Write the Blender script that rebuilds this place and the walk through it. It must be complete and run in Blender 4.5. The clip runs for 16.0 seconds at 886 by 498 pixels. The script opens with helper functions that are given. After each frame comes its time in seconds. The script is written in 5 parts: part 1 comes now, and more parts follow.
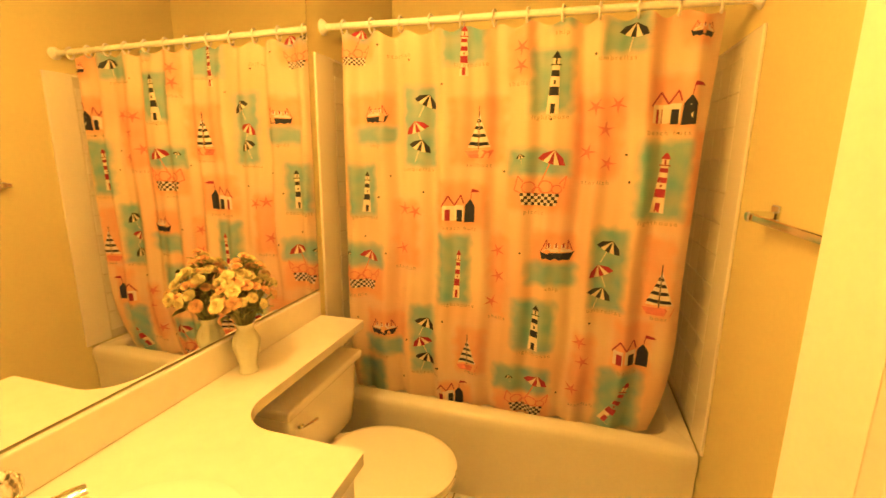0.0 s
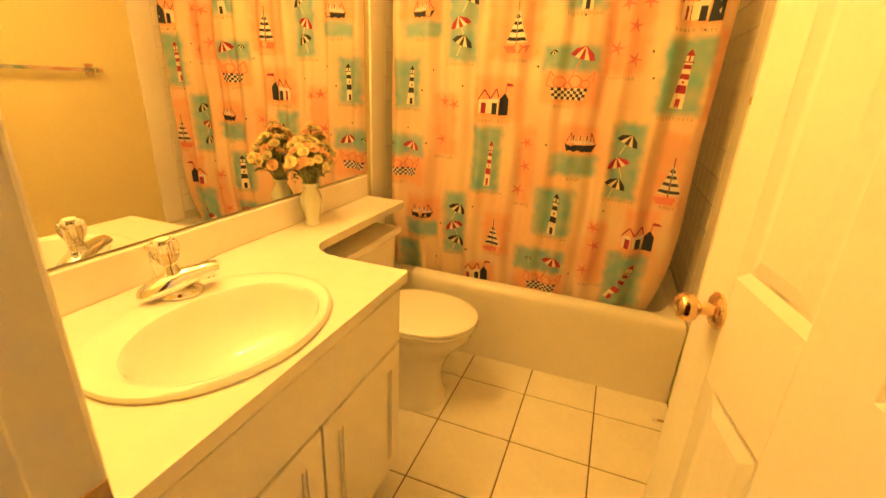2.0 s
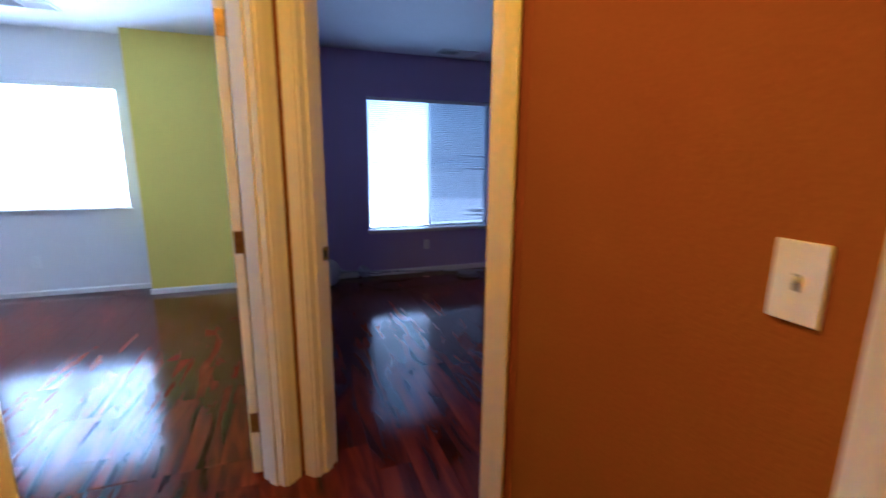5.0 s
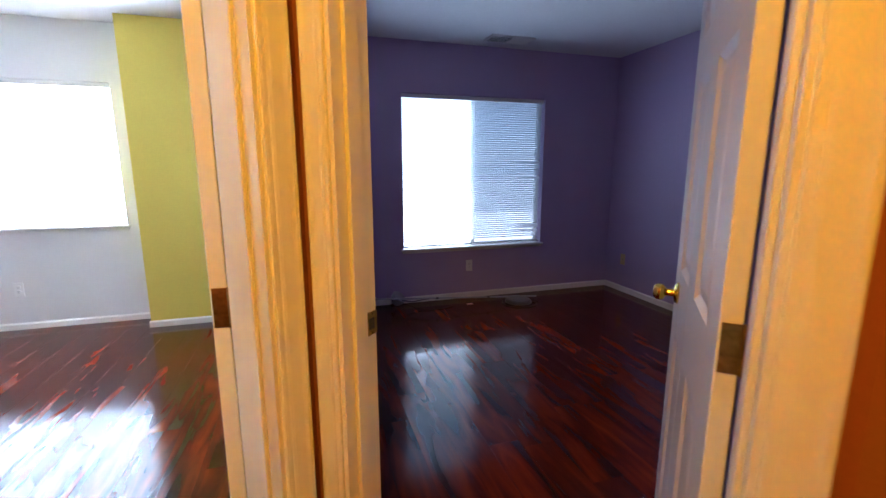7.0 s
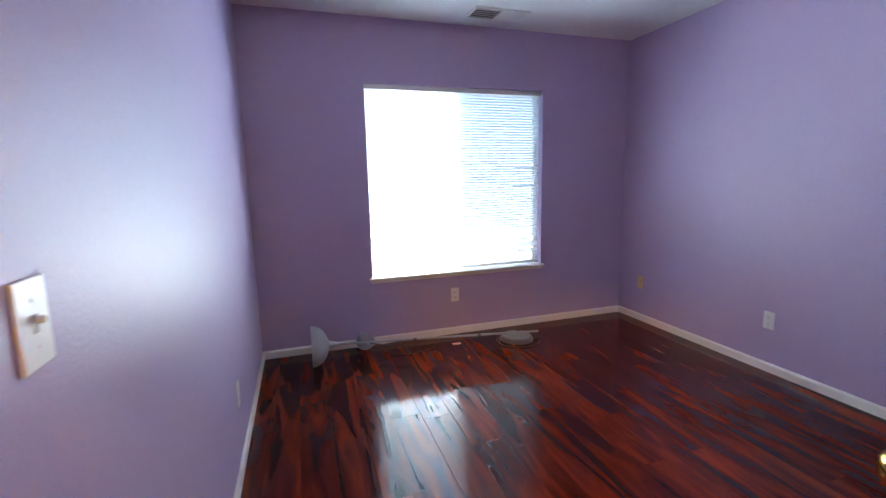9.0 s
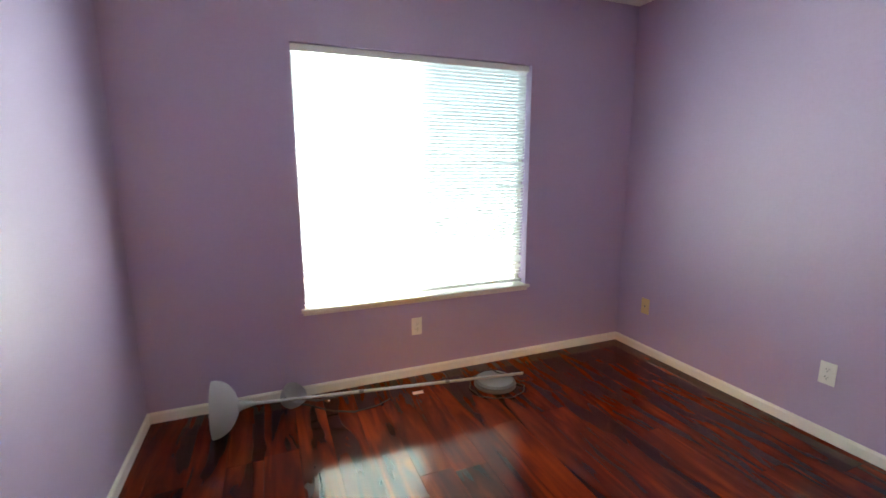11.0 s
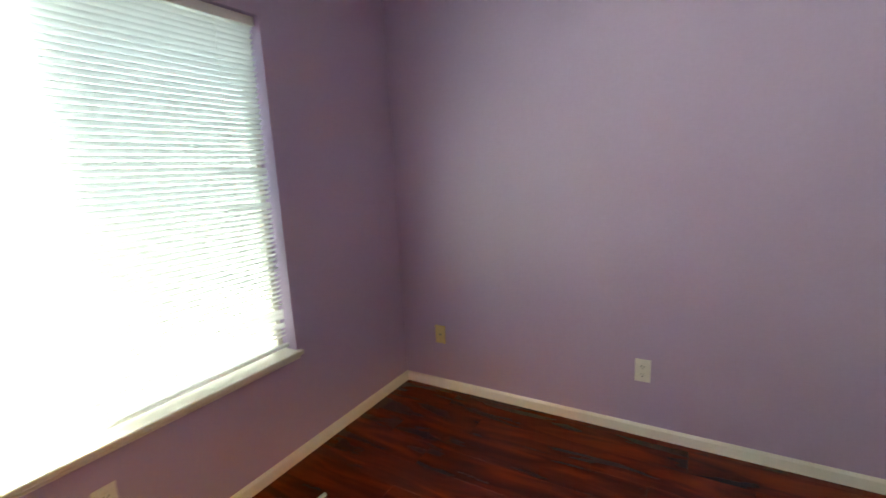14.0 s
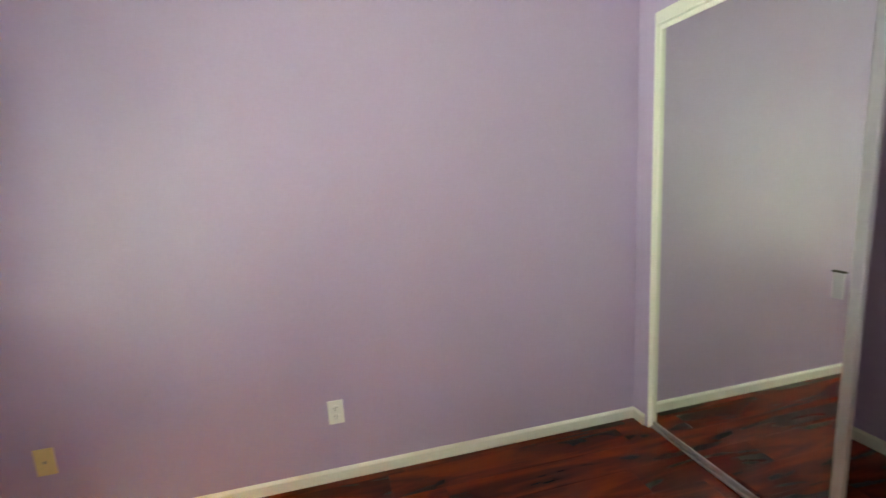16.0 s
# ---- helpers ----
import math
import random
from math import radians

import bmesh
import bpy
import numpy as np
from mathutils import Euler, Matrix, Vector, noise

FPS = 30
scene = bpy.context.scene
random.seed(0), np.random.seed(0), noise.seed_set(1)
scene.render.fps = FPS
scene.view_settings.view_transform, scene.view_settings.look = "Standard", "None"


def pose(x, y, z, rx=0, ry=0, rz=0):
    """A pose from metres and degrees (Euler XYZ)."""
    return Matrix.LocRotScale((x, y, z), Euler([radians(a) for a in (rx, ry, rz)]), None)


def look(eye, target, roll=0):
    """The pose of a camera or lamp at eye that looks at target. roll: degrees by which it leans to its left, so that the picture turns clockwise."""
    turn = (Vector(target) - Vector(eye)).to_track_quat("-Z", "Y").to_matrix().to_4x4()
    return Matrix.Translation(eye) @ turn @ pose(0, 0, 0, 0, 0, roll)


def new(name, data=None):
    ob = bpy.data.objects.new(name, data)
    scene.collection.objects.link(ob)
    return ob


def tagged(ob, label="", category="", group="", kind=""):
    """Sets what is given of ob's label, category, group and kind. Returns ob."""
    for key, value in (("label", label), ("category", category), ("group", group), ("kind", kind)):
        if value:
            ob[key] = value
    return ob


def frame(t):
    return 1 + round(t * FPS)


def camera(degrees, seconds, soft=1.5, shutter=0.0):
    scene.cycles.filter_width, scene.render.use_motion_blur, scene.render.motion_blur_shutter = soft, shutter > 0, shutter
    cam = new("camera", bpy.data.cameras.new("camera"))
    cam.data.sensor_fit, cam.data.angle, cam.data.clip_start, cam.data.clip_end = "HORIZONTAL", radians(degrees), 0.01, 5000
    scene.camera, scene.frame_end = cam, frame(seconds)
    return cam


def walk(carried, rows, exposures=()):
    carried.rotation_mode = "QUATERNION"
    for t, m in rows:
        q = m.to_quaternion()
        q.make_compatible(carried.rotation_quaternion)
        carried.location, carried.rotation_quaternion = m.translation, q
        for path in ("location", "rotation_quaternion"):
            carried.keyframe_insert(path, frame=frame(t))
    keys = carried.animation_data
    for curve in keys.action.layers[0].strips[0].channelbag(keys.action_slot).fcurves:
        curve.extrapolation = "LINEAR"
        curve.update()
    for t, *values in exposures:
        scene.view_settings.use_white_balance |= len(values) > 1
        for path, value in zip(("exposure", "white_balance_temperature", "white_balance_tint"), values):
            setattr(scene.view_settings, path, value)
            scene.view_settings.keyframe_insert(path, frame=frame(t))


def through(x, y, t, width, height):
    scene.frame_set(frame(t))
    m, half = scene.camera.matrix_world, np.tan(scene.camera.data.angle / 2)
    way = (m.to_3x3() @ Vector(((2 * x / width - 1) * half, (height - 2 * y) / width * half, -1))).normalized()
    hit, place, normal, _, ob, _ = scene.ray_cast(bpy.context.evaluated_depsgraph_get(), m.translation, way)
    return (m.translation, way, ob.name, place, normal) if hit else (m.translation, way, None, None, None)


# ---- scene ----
cam = camera(90.7, 16.0, soft=1.5, shutter=0.4)
PATH = [
    (0, (0.981, 2.169, 1.427), (0.427, 4.046, 1.016), 0.6),
    (0.5, (0.99, 2.129, 1.401), (0.315, 3.966, 0.988), 2.2),
    (1, (0.997, 2.058, 1.361), (0.291, 3.866, 0.877), 3.2),
    (1.5, (1.022, 1.978, 1.311), (0.339, 3.756, 0.701), 3.0),
    (2, (1.066, 1.894, 1.286), (0.416, 3.653, 0.59), 2.7),
    (2.5, (1.113, 1.819, 1.268), (0.455, 3.559, 0.533), 2.4),
    (3, (1.168, 1.747, 1.266), (0.4, 3.439, 0.527), 1.8),
    (3.5, (1.197, 1.646, 1.277), (0.252, 3.272, 0.596), 2.5),
    (4, (1.174, 1.508, 1.303), (-0.072, 2.944, 0.683), 3.0),
    (4.5, (1.097, 1.377, 1.316), (-0.524, 2.428, 0.799), 1.4),
    (5, (0.964, 1.265, 1.34), (-0.879, 1.93, 0.938), 0.5),
    (5.2, (0.906, 1.241, 1.349), (-0.981, 1.798, 0.989), 0.2),
    (7.3, (0.019, 1.294, 1.312), (-1.855, 1.892, 0.949), -0.2),
    (7.8, (-0.184, 1.335, 1.311), (-2.004, 2.082, 0.951), -0.2),
    (8.2, (-0.335, 1.393, 1.3), (-2.146, 2.16, 0.937), 0.1),
    (8.7, (-0.507, 1.558, 1.297), (-2.384, 2.17, 0.979), -1.2),
    (10.8, (-1.311, 1.937, 1.333), (-3.156, 2.623, 0.975), -0.1),
    (11, (-1.39, 1.986, 1.339), (-3.216, 2.717, 0.979), -0.1),
    (11.5, (-1.596, 2.026, 1.35), (-3.364, 2.893, 1.001), -0.4),
    (12, (-1.798, 2.062, 1.349), (-3.413, 3.178, 0.966), -0.3),
    (12.5, (-1.912, 2.139, 1.326), (-3.386, 3.434, 0.942), -0.7),
    (13, (-2.103, 2.241, 1.354), (-3.483, 3.624, 0.928), -2.4),
    (13.5, (-2.232, 2.297, 1.336), (-3.484, 3.8, 0.917), -2.8),
    (14, (-2.351, 2.331, 1.341), (-3.359, 4.022, 0.984), -2.8),
    (14.5, (-2.439, 2.395, 1.355), (-3.099, 4.25, 1.004), -4.1),
    (15.2, (-2.566, 2.515, 1.405), (-2.638, 4.48, 1.043), -4.7),
    (15.5, (-2.531, 2.554, 1.396), (-2.396, 4.521, 1.058), -4.1),
    (16, (-2.474, 2.553, 1.387), (-2.009, 4.47, 1.056), -3.4),
]
walk(cam, [(t, look(eye, target, roll)) for t, eye, target, roll in PATH],
     exposures=[(0, 0.15, 4700, 10), (3.0, 0.2, 4700, 10), (3.6, 0.25, 4700, 10), (4.0, 0.45, 4600, 12), (4.5, 0.65, 4400, 14), (5.2, 2.1, 4600, 15), (7.3, 2.4, 5700, 16),
                (8.1, 3.2, 6050, 12), (8.7, 3.75, 6200, 7), (10.8, 4.2, 8400, -6), (12.4, 4.5, 9000, -9), (13.4, 4.25, 9500, -8), (14, 3.95, 10000, -8), (15, 4.3, 11000, -10), (15.5, 4.65, 11000, -11), (16, 4.5, 11200, -14)])

# ---- world and lights ----
world = bpy.data.worlds.new("daylight")
scene.world = world
world.use_nodes = True
sky = world.node_tree.nodes.new("ShaderNodeTexSky")
sky.sky_type, sky.sun_disc = "NISHITA", False
sky.sun_elevation, sky.sun_rotation = radians(48), radians(60)
backing = world.node_tree.nodes["Background"]
world.node_tree.links.new(sky.outputs["Color"], backing.inputs["Color"])
backing.inputs["Strength"].default_value = 0.12


def area_lamp(name, m, sx, sy, watts, colour):
    data = bpy.data.lights.new(name, "AREA")
    data.shape, data.size, data.size_y = "RECTANGLE", sx, sy
    data.energy, data.color = watts, colour
    ob = new(name, data)
    ob.matrix_world = m
    return ob


def bulb_lamp(name, place, radius, watts, colour):
    data = bpy.data.lights.new(name, "POINT")
    data.shadow_soft_size, data.energy, data.color = radius, watts, colour
    ob = new(name, data)
    ob.location = place
    return ob


sun_data = bpy.data.lights.new("sun", "SUN")
sun_data.energy, sun_data.angle, sun_data.color = 3.0, radians(0.5), (1.0, 0.95, 0.88)
sun = new("sun", sun_data)
sun.matrix_world = look((6, 9, 12), (0, 0, 0))

WARM = (1.0, 0.435, 0.045)
DAY = (0.68, 0.84, 1.0)
SKY = (0.56, 0.77, 1.0)
YARD = (0.80, 0.90, 1.0)
for bulb_y in (2.36, 2.56, 2.76, 2.96):
    bulb_lamp("vanity_bulb", (0.17, bulb_y, 2.13), 0.045, 14, WARM)
area_lamp("hall_lamp", pose(0.30, 1.05, 2.425), 0.26, 0.26, 6.6, (1.0, 0.46, 0.004))
# the open sky over the yard, and the sunlit yard under it
for sky_name, z_mid, tall, watts, tint in (("window_sky_purple", 1.775, 1.05, 9.0, SKY), ("window_distance_purple", 1.05, 0.40, 3.8, DAY), ("window_yard_purple", 0.575, 0.55, 8.5, YARD)):
    area_lamp(sky_name, look((-4.16, 2.89, z_mid), (0, 2.89, z_mid)), 2.2, tall, watts, tint)
area_lamp("window_sky_white", look((-4.42, -0.85, 1.42), (0, -0.85, 1.42)), 2.0, 1.7, 105, (0.78, 0.89, 1.0))


# ---- materials ----
def material(name, colour, rough=0.5, metal=0.0, vary=0.12, scale=6.0, fine=90.0, bump=0.0, bump_scale=220.0, coat=0.0, spread=0.0):
    """Two scales of colour change, a roughness change and a fine relief; spread: change from piece to piece."""
    m = bpy.data.materials.new(name)
    m.use_nodes = True
    nt = m.node_tree
    bsdf = nt.nodes["Principled BSDF"]
    co = nt.nodes.new("ShaderNodeTexCoord")
    n1 = nt.nodes.new("ShaderNodeTexNoise")
    n1.inputs["Scale"].default_value, n1.inputs["Detail"].default_value = scale, 4
    n2 = nt.nodes.new("ShaderNodeTexNoise")
    n2.inputs["Scale"].default_value, n2.inputs["Detail"].default_value = fine, 3
    add = nt.nodes.new("ShaderNodeMath")
    add.operation = "ADD"
    nt.links.new(co.outputs["Object"], n1.inputs["Vector"])
    nt.links.new(co.outputs["Object"], n2.inputs["Vector"])
    nt.links.new(n1.outputs["Fac"], add.inputs[0])
    nt.links.new(n2.outputs["Fac"], add.inputs[1])
    span = nt.nodes.new("ShaderNodeMapRange")
    span.inputs["From Min"].default_value, span.inputs["From Max"].default_value = 0.6, 1.4
    span.inputs["To Min"].default_value, span.inputs["To Max"].default_value = 1 - vary, 1 + vary
    nt.links.new(add.outputs[0], span.inputs["Value"])
    last = span.outputs["Result"]
    if spread:
        info = nt.nodes.new("ShaderNodeObjectInfo")
        r = nt.nodes.new("ShaderNodeMapRange")
        r.inputs["To Min"].default_value, r.inputs["To Max"].default_value = 1 - spread, 1 + spread
        nt.links.new(info.outputs["Random"], r.inputs["Value"])
        mul = nt.nodes.new("ShaderNodeMath")
        mul.operation = "MULTIPLY"
        nt.links.new(last, mul.inputs[0])
        nt.links.new(r.outputs["Result"], mul.inputs[1])
        last = mul.outputs[0]
    mix = nt.nodes.new("ShaderNodeVectorMath")
    mix.operation = "SCALE"
    mix.inputs[0].default_value = colour
    nt.links.new(last, mix.inputs["Scale"])
    nt.links.new(mix.outputs["Vector"], bsdf.inputs["Base Color"])
    rr = nt.nodes.new("ShaderNodeMapRange")
    rr.inputs["To Min"].default_value, rr.inputs["To Max"].default_value = rough * 0.85, min(1, rough * 1.15)
    nt.links.new(n1.outputs["Fac"], rr.inputs["Value"])
    nt.links.new(rr.outputs["Result"], bsdf.inputs["Roughness"])
    bsdf.inputs["Metallic"].default_value = metal
    bsdf.inputs["Coat Weight"].default_value = coat
    if bump:
        n3 = nt.nodes.new("ShaderNodeTexNoise")
        n3.inputs["Scale"].default_value, n3.inputs["Detail"].default_value = bump_scale, 2
        nt.links.new(co.outputs["Object"], n3.inputs["Vector"])
        b = nt.nodes.new("ShaderNodeBump")
        b.inputs["Strength"].default_value, b.inputs["Distance"].default_value = bump, 0.002
        nt.links.new(n3.outputs["Fac"], b.inputs["Height"])
        nt.links.new(b.outputs["Normal"], bsdf.inputs["Normal"])
    return m


def plank_material():
    m = bpy.data.materials.new("cherry_laminate")
    m.use_nodes = True
    nt = m.node_tree
    bsdf = nt.nodes["Principled BSDF"]
    co = nt.nodes.new("ShaderNodeTexCoord")
    info = nt.nodes.new("ShaderNodeObjectInfo")
    shift = nt.nodes.new("ShaderNodeVectorMath")
    shift.operation = "ADD"
    far = nt.nodes.new("ShaderNodeMath")
    far.operation = "MULTIPLY"
    far.inputs[1].default_value = 37.0
    nt.links.new(info.outputs["Random"], far.inputs[0])
    nt.links.new(co.outputs["Object"], shift.inputs[0])
    nt.links.new(far.outputs[0], shift.inputs[1])
    stretch = nt.nodes.new("ShaderNodeMapping")
    stretch.inputs["Scale"].default_value = (1.1, 7.0, 3.0)
    nt.links.new(shift.outputs[0], stretch.inputs["Vector"])
    grain = nt.nodes.new("ShaderNodeTexNoise")
    grain.inputs["Scale"].default_value, grain.inputs["Detail"].default_value, grain.inputs["Distortion"].default_value = 1.7, 8, 0.8
    nt.links.new(stretch.outputs[0], grain.inputs["Vector"])
    ramp = nt.nodes.new("ShaderNodeValToRGB")
    e = ramp.color_ramp.elements
    e[0].position, e[0].color = 0.33, (0.030, 0.0052, 0.003, 1)
    e[1].position, e[1].color = 0.70, (0.210, 0.026, 0.006, 1)
    mid = e.new(0.50)
    mid.color = (0.095, 0.0118, 0.004, 1)
    nt.links.new(grain.outputs["Fac"], ramp.inputs["Fac"])
    tone = nt.nodes.new("ShaderNodeMapRange")
    tone.inputs["To Min"].default_value, tone.inputs["To Max"].default_value = 0.75, 1.15
    nt.links.new(info.outputs["Random"], tone.inputs["Value"])
    mul = nt.nodes.new("ShaderNodeVectorMath")
    mul.operation = "SCALE"
    nt.links.new(ramp.outputs["Color"], mul.inputs[0])
    nt.links.new(tone.outputs["Result"], mul.inputs["Scale"])
    nt.links.new(mul.outputs[0], bsdf.inputs["Base Color"])
    smear = nt.nodes.new("ShaderNodeTexNoise")
    smear.inputs["Scale"].default_value = 2.2
    nt.links.new(co.outputs["Object"], smear.inputs["Vector"])
    rr = nt.nodes.new("ShaderNodeMapRange")
    rr.inputs["To Min"].default_value, rr.inputs["To Max"].default_value = 0.11, 0.16
    nt.links.new(smear.outputs["Fac"], rr.inputs["Value"])
    nt.links.new(rr.outputs["Result"], bsdf.inputs["Roughness"])
    bsdf.inputs["Specular IOR Level"].default_value = 0.34
    return m


def glass_material(name, colour=(1, 1, 1), rough=0.0):
    m = bpy.data.materials.new(name)
    m.use_nodes = True
    b = m.node_tree.nodes["Principled BSDF"]
    b.inputs["Base Color"].default_value = (*colour, 1)
    b.inputs["Transmission Weight"].default_value, b.inputs["Roughness"].default_value, b.inputs["IOR"].default_value = 1.0, rough, 1.46
    return m


def screen_material():
    """Fine dark insect screen: mostly see-through threads."""
    m = bpy.data.materials.new("insect_screen")
    m.use_nodes = True
    nt = m.node_tree
    clear = nt.nodes.new("ShaderNodeBsdfTransparent")
    clear.inputs["Color"].default_value = (0.90, 0.91, 0.95, 1)
    mix = nt.nodes.new("ShaderNodeMixShader")
    mix.inputs[0].default_value = 0.61
    nt.nodes["Principled BSDF"].inputs["Base Color"].default_value = (0.05, 0.06, 0.07, 1)
    nt.links.new(clear.outputs[0], mix.inputs[1])
    nt.links.new(nt.nodes["Principled BSDF"].outputs[0], mix.inputs[2])
    nt.links.new(mix.outputs[0], nt.nodes["Material Output"].inputs["Surface"])
    return m


def thin_material(name, colour, through, rough=0.6):
    """Cloth or slat that lets some light through."""
    m = material(name, colour, rough, vary=0.05, scale=9, fine=140)
    nt = m.node_tree
    glow = nt.nodes.new("ShaderNodeBsdfTranslucent")
    glow.inputs["Color"].default_value = (*colour, 1)
    mix = nt.nodes.new("ShaderNodeMixShader")
    mix.inputs[0].default_value = through
    nt.links.new(nt.nodes["Principled BSDF"].outputs[0], mix.inputs[1])
    nt.links.new(glow.outputs[0], mix.inputs[2])
    nt.links.new(mix.outputs[0], nt.nodes["Material Output"].inputs["Surface"])
    return m


LILAC = material("lilac_wall_paint", (0.446, 0.346, 0.520), 0.46, vary=0.035, scale=1.8, fine=60, bump=0.5, bump_scale=110)
ORANGE = material("burnt_orange_wall_paint", (0.300, 0.100, 0.0005), 0.8, vary=0.05, scale=2.0, fine=70, bump=0.55, bump_scale=110)
CREAM = material("cream_wall_paint", (0.67, 0.60, 0.17), 0.5, vary=0.03, scale=1.5, fine=60, bump=0.3, bump_scale=140)
WHITEWALL = material("white_wall_paint", (0.76, 0.74, 0.70), 0.6, vary=0.03, scale=1.5, fine=60, bump=0.3, bump_scale=140)
YELLOW = material("olive_yellow_wall_paint", (0.76, 0.60, 0.11), 0.6, vary=0.04, scale=1.5, fine=60, bump=0.3, bump_scale=140)
CEILING = material("ceiling_paint", (0.78, 0.77, 0.75), 0.8, vary=0.04, scale=3, fine=50, bump=0.6, bump_scale=70)
TRIM = material("white_gloss_trim", (0.76, 0.74, 0.67), 0.34, vary=0.012, scale=5, fine=60)
DOORPAINT = material("white_door_paint", (0.80, 0.78, 0.73), 0.34, vary=0.03, scale=4, fine=80, bump=0.10, bump_scale=90)
for wall_paint in (LILAC, ORANGE, CREAM, WHITEWALL, YELLOW):
    wall_paint.node_tree.nodes["Principled BSDF"].inputs["Specular IOR Level"].default_value = 0.25
ORANGE.node_tree.nodes["Principled BSDF"].inputs["Specular IOR Level"].default_value = 0.0
LILAC.node_tree.nodes["Principled BSDF"].inputs["Specular IOR Level"].default_value = 0.65
PLANK = plank_material()
SUBFLOOR = material("dark_plank_gap", (0.012, 0.006, 0.005), 0.7)
TILE = material("glazed_floor_tile", (0.82, 0.79, 0.72), 0.22, vary=0.05, scale=7, fine=40, bump=0.05, bump_scale=40, spread=0.05)
GROUT = material("brown_grout", (0.15, 0.11, 0.07), 0.9, vary=0.3, scale=14)
WALLTILE = material("white_wall_tile", (0.78, 0.76, 0.70), 0.16, vary=0.03, scale=6, spread=0.03)
WALLGROUT = material("pale_grout", (0.60, 0.57, 0.50), 0.8)
PORCELAIN = material("white_porcelain", (0.86, 0.84, 0.79), 0.10, vary=0.02, scale=4, coat=0.4)
ENAMEL = material("white_tub_enamel", (0.80, 0.77, 0.70), 0.16, vary=0.03, scale=4, coat=0.3)
COUNTER = material("cultured_marble", (0.82, 0.79, 0.72), 0.18, vary=0.04, scale=9, fine=30, coat=0.3)
CABINET = material("white_cabinet_laminate", (0.85, 0.83, 0.77), 0.4, vary=0.03, scale=5)
GAPSHADE = material("gap_shade", (0.05, 0.035, 0.02), 0.8)
CHROME = material("chrome", (0.80, 0.80, 0.80), 0.08, 1.0, vary=0.05, scale=20)
BRASS = material("polished_brass", (0.80, 0.58, 0.11), 0.09, 1.0, vary=0.12, scale=30)
OLDBRASS = material("tarnished_brass", (0.34, 0.22, 0.06), 0.32, 1.0, vary=0.4, scale=40)
ACRYLIC = glass_material("clear_acrylic", (1, 0.98, 0.94), 0.04)
GLASS = glass_material("window_glass")
SCREEN = screen_material()
SLAT = thin_material("white_blind_slat", (0.82, 0.82, 0.82), 0.50, 0.4)
PLASTIC = material("white_plastic", (0.80, 0.79, 0.74), 0.35, vary=0.03, scale=20)
ALMOND = material("yellowed_plastic", (0.66, 0.52, 0.24), 0.4, vary=0.05, scale=20)
# stands for the shade inside slots and holes; also colours the pull's lip
SLOT = material("dark_slot", (0.04, 0.035, 0.03), 0.7)
VENTSHADE = material("vent_shade", (0.03, 0.03, 0.035), 0.8)
MIRROR = material("mirror_silver", (0.93, 0.93, 0.92), 0.004, 1.0, vary=0.004, scale=1)
OLDMIRROR = material("aged_mirror_silver", (0.76, 0.80, 0.75), 0.01, 1.0, vary=0.006, scale=1)
# besides the mirror's edge, it colours the painted shade of the toggle slot
MIRROREDGE = material("mirror_edge", (0.26, 0.25, 0.18), 0.4)
ALUMINIUM = material("satin_aluminium", (0.56, 0.56, 0.57), 0.42, 1.0, vary=0.04, scale=12)
WHITEMETAL = material("white_enamelled_rod", (0.82, 0.80, 0.74), 0.28)
NAVY = material("navy_print", (0.012, 0.018, 0.06), 0.8, vary=0.2, scale=60)
CRIMSON = material("crimson_print", (0.30, 0.015, 0.02), 0.8, vary=0.2, scale=60)
PALE = material("pale_print", (0.82, 0.72, 0.52), 0.8, vary=0.06, scale=60)
RUST = material("rust_print", (0.66, 0.20, 0.04), 0.8, vary=0.15, scale=60)
INK = material("grey_ink_print", (0.38, 0.29, 0.16), 0.8)
CELADON = material("celadon_glaze", (0.70, 0.73, 0.60), 0.12, vary=0.05, scale=12, coat=0.5)
PETAL = material("orange_petal", (0.85, 0.55, 0.05), 0.6, vary=0.25, scale=40, spread=0.25)
PETAL2 = material("yellow_petal", (0.80, 0.72, 0.16), 0.6, vary=0.2, scale=40, spread=0.2)
LEAF = material("green_leaf", (0.30, 0.33, 0.06), 0.55, vary=0.3, scale=40, spread=0.3)
FROST = thin_material("frosted_plastic_shade", (0.46, 0.46, 0.49), 0.30, 0.5)
GREYMETAL = material("grey_painted_metal", (0.11, 0.115, 0.13), 0.4, vary=0.08, scale=20)
PALEGREY = material("pale_grey_metal", (0.38, 0.39, 0.41), 0.35, vary=0.06, scale=20)
SATINGREY = material("satin_grey_metal", (0.21, 0.22, 0.23), 0.4, vary=0.06, scale=20)
BLACKRUBBER = material("black_cord", (0.015, 0.014, 0.014), 0.5)
PINKTAG = material("pink_paper", (0.70, 0.42, 0.36), 0.8)
STUCCO = material("beige_stucco", (0.42, 0.36, 0.28), 0.9, vary=0.1, scale=5, bump=0.5, bump_scale=60)
LAWN = material("dry_grass_ground", (0.14, 0.13, 0.06), 0.95, vary=0.3, scale=1.5, fine=30)


# ---- mesh helpers ----
def box(bm, x0, x1, y0, y1, z0, z1, bevel=0.0, segs=1):
    made = bmesh.ops.create_cube(bm, size=1)["verts"]
    for v in made:
        v.co = Vector((x0 + (v.co.x + 0.5) * (x1 - x0), y0 + (v.co.y + 0.5) * (y1 - y0), z0 + (v.co.z + 0.5) * (z1 - z0)))
    if bevel:
        es = list({e for v in made for e in v.link_edges})
        bmesh.ops.bevel(bm, geom=es, offset=bevel, segments=segs, affect="EDGES", profile=0.5)
    return bm


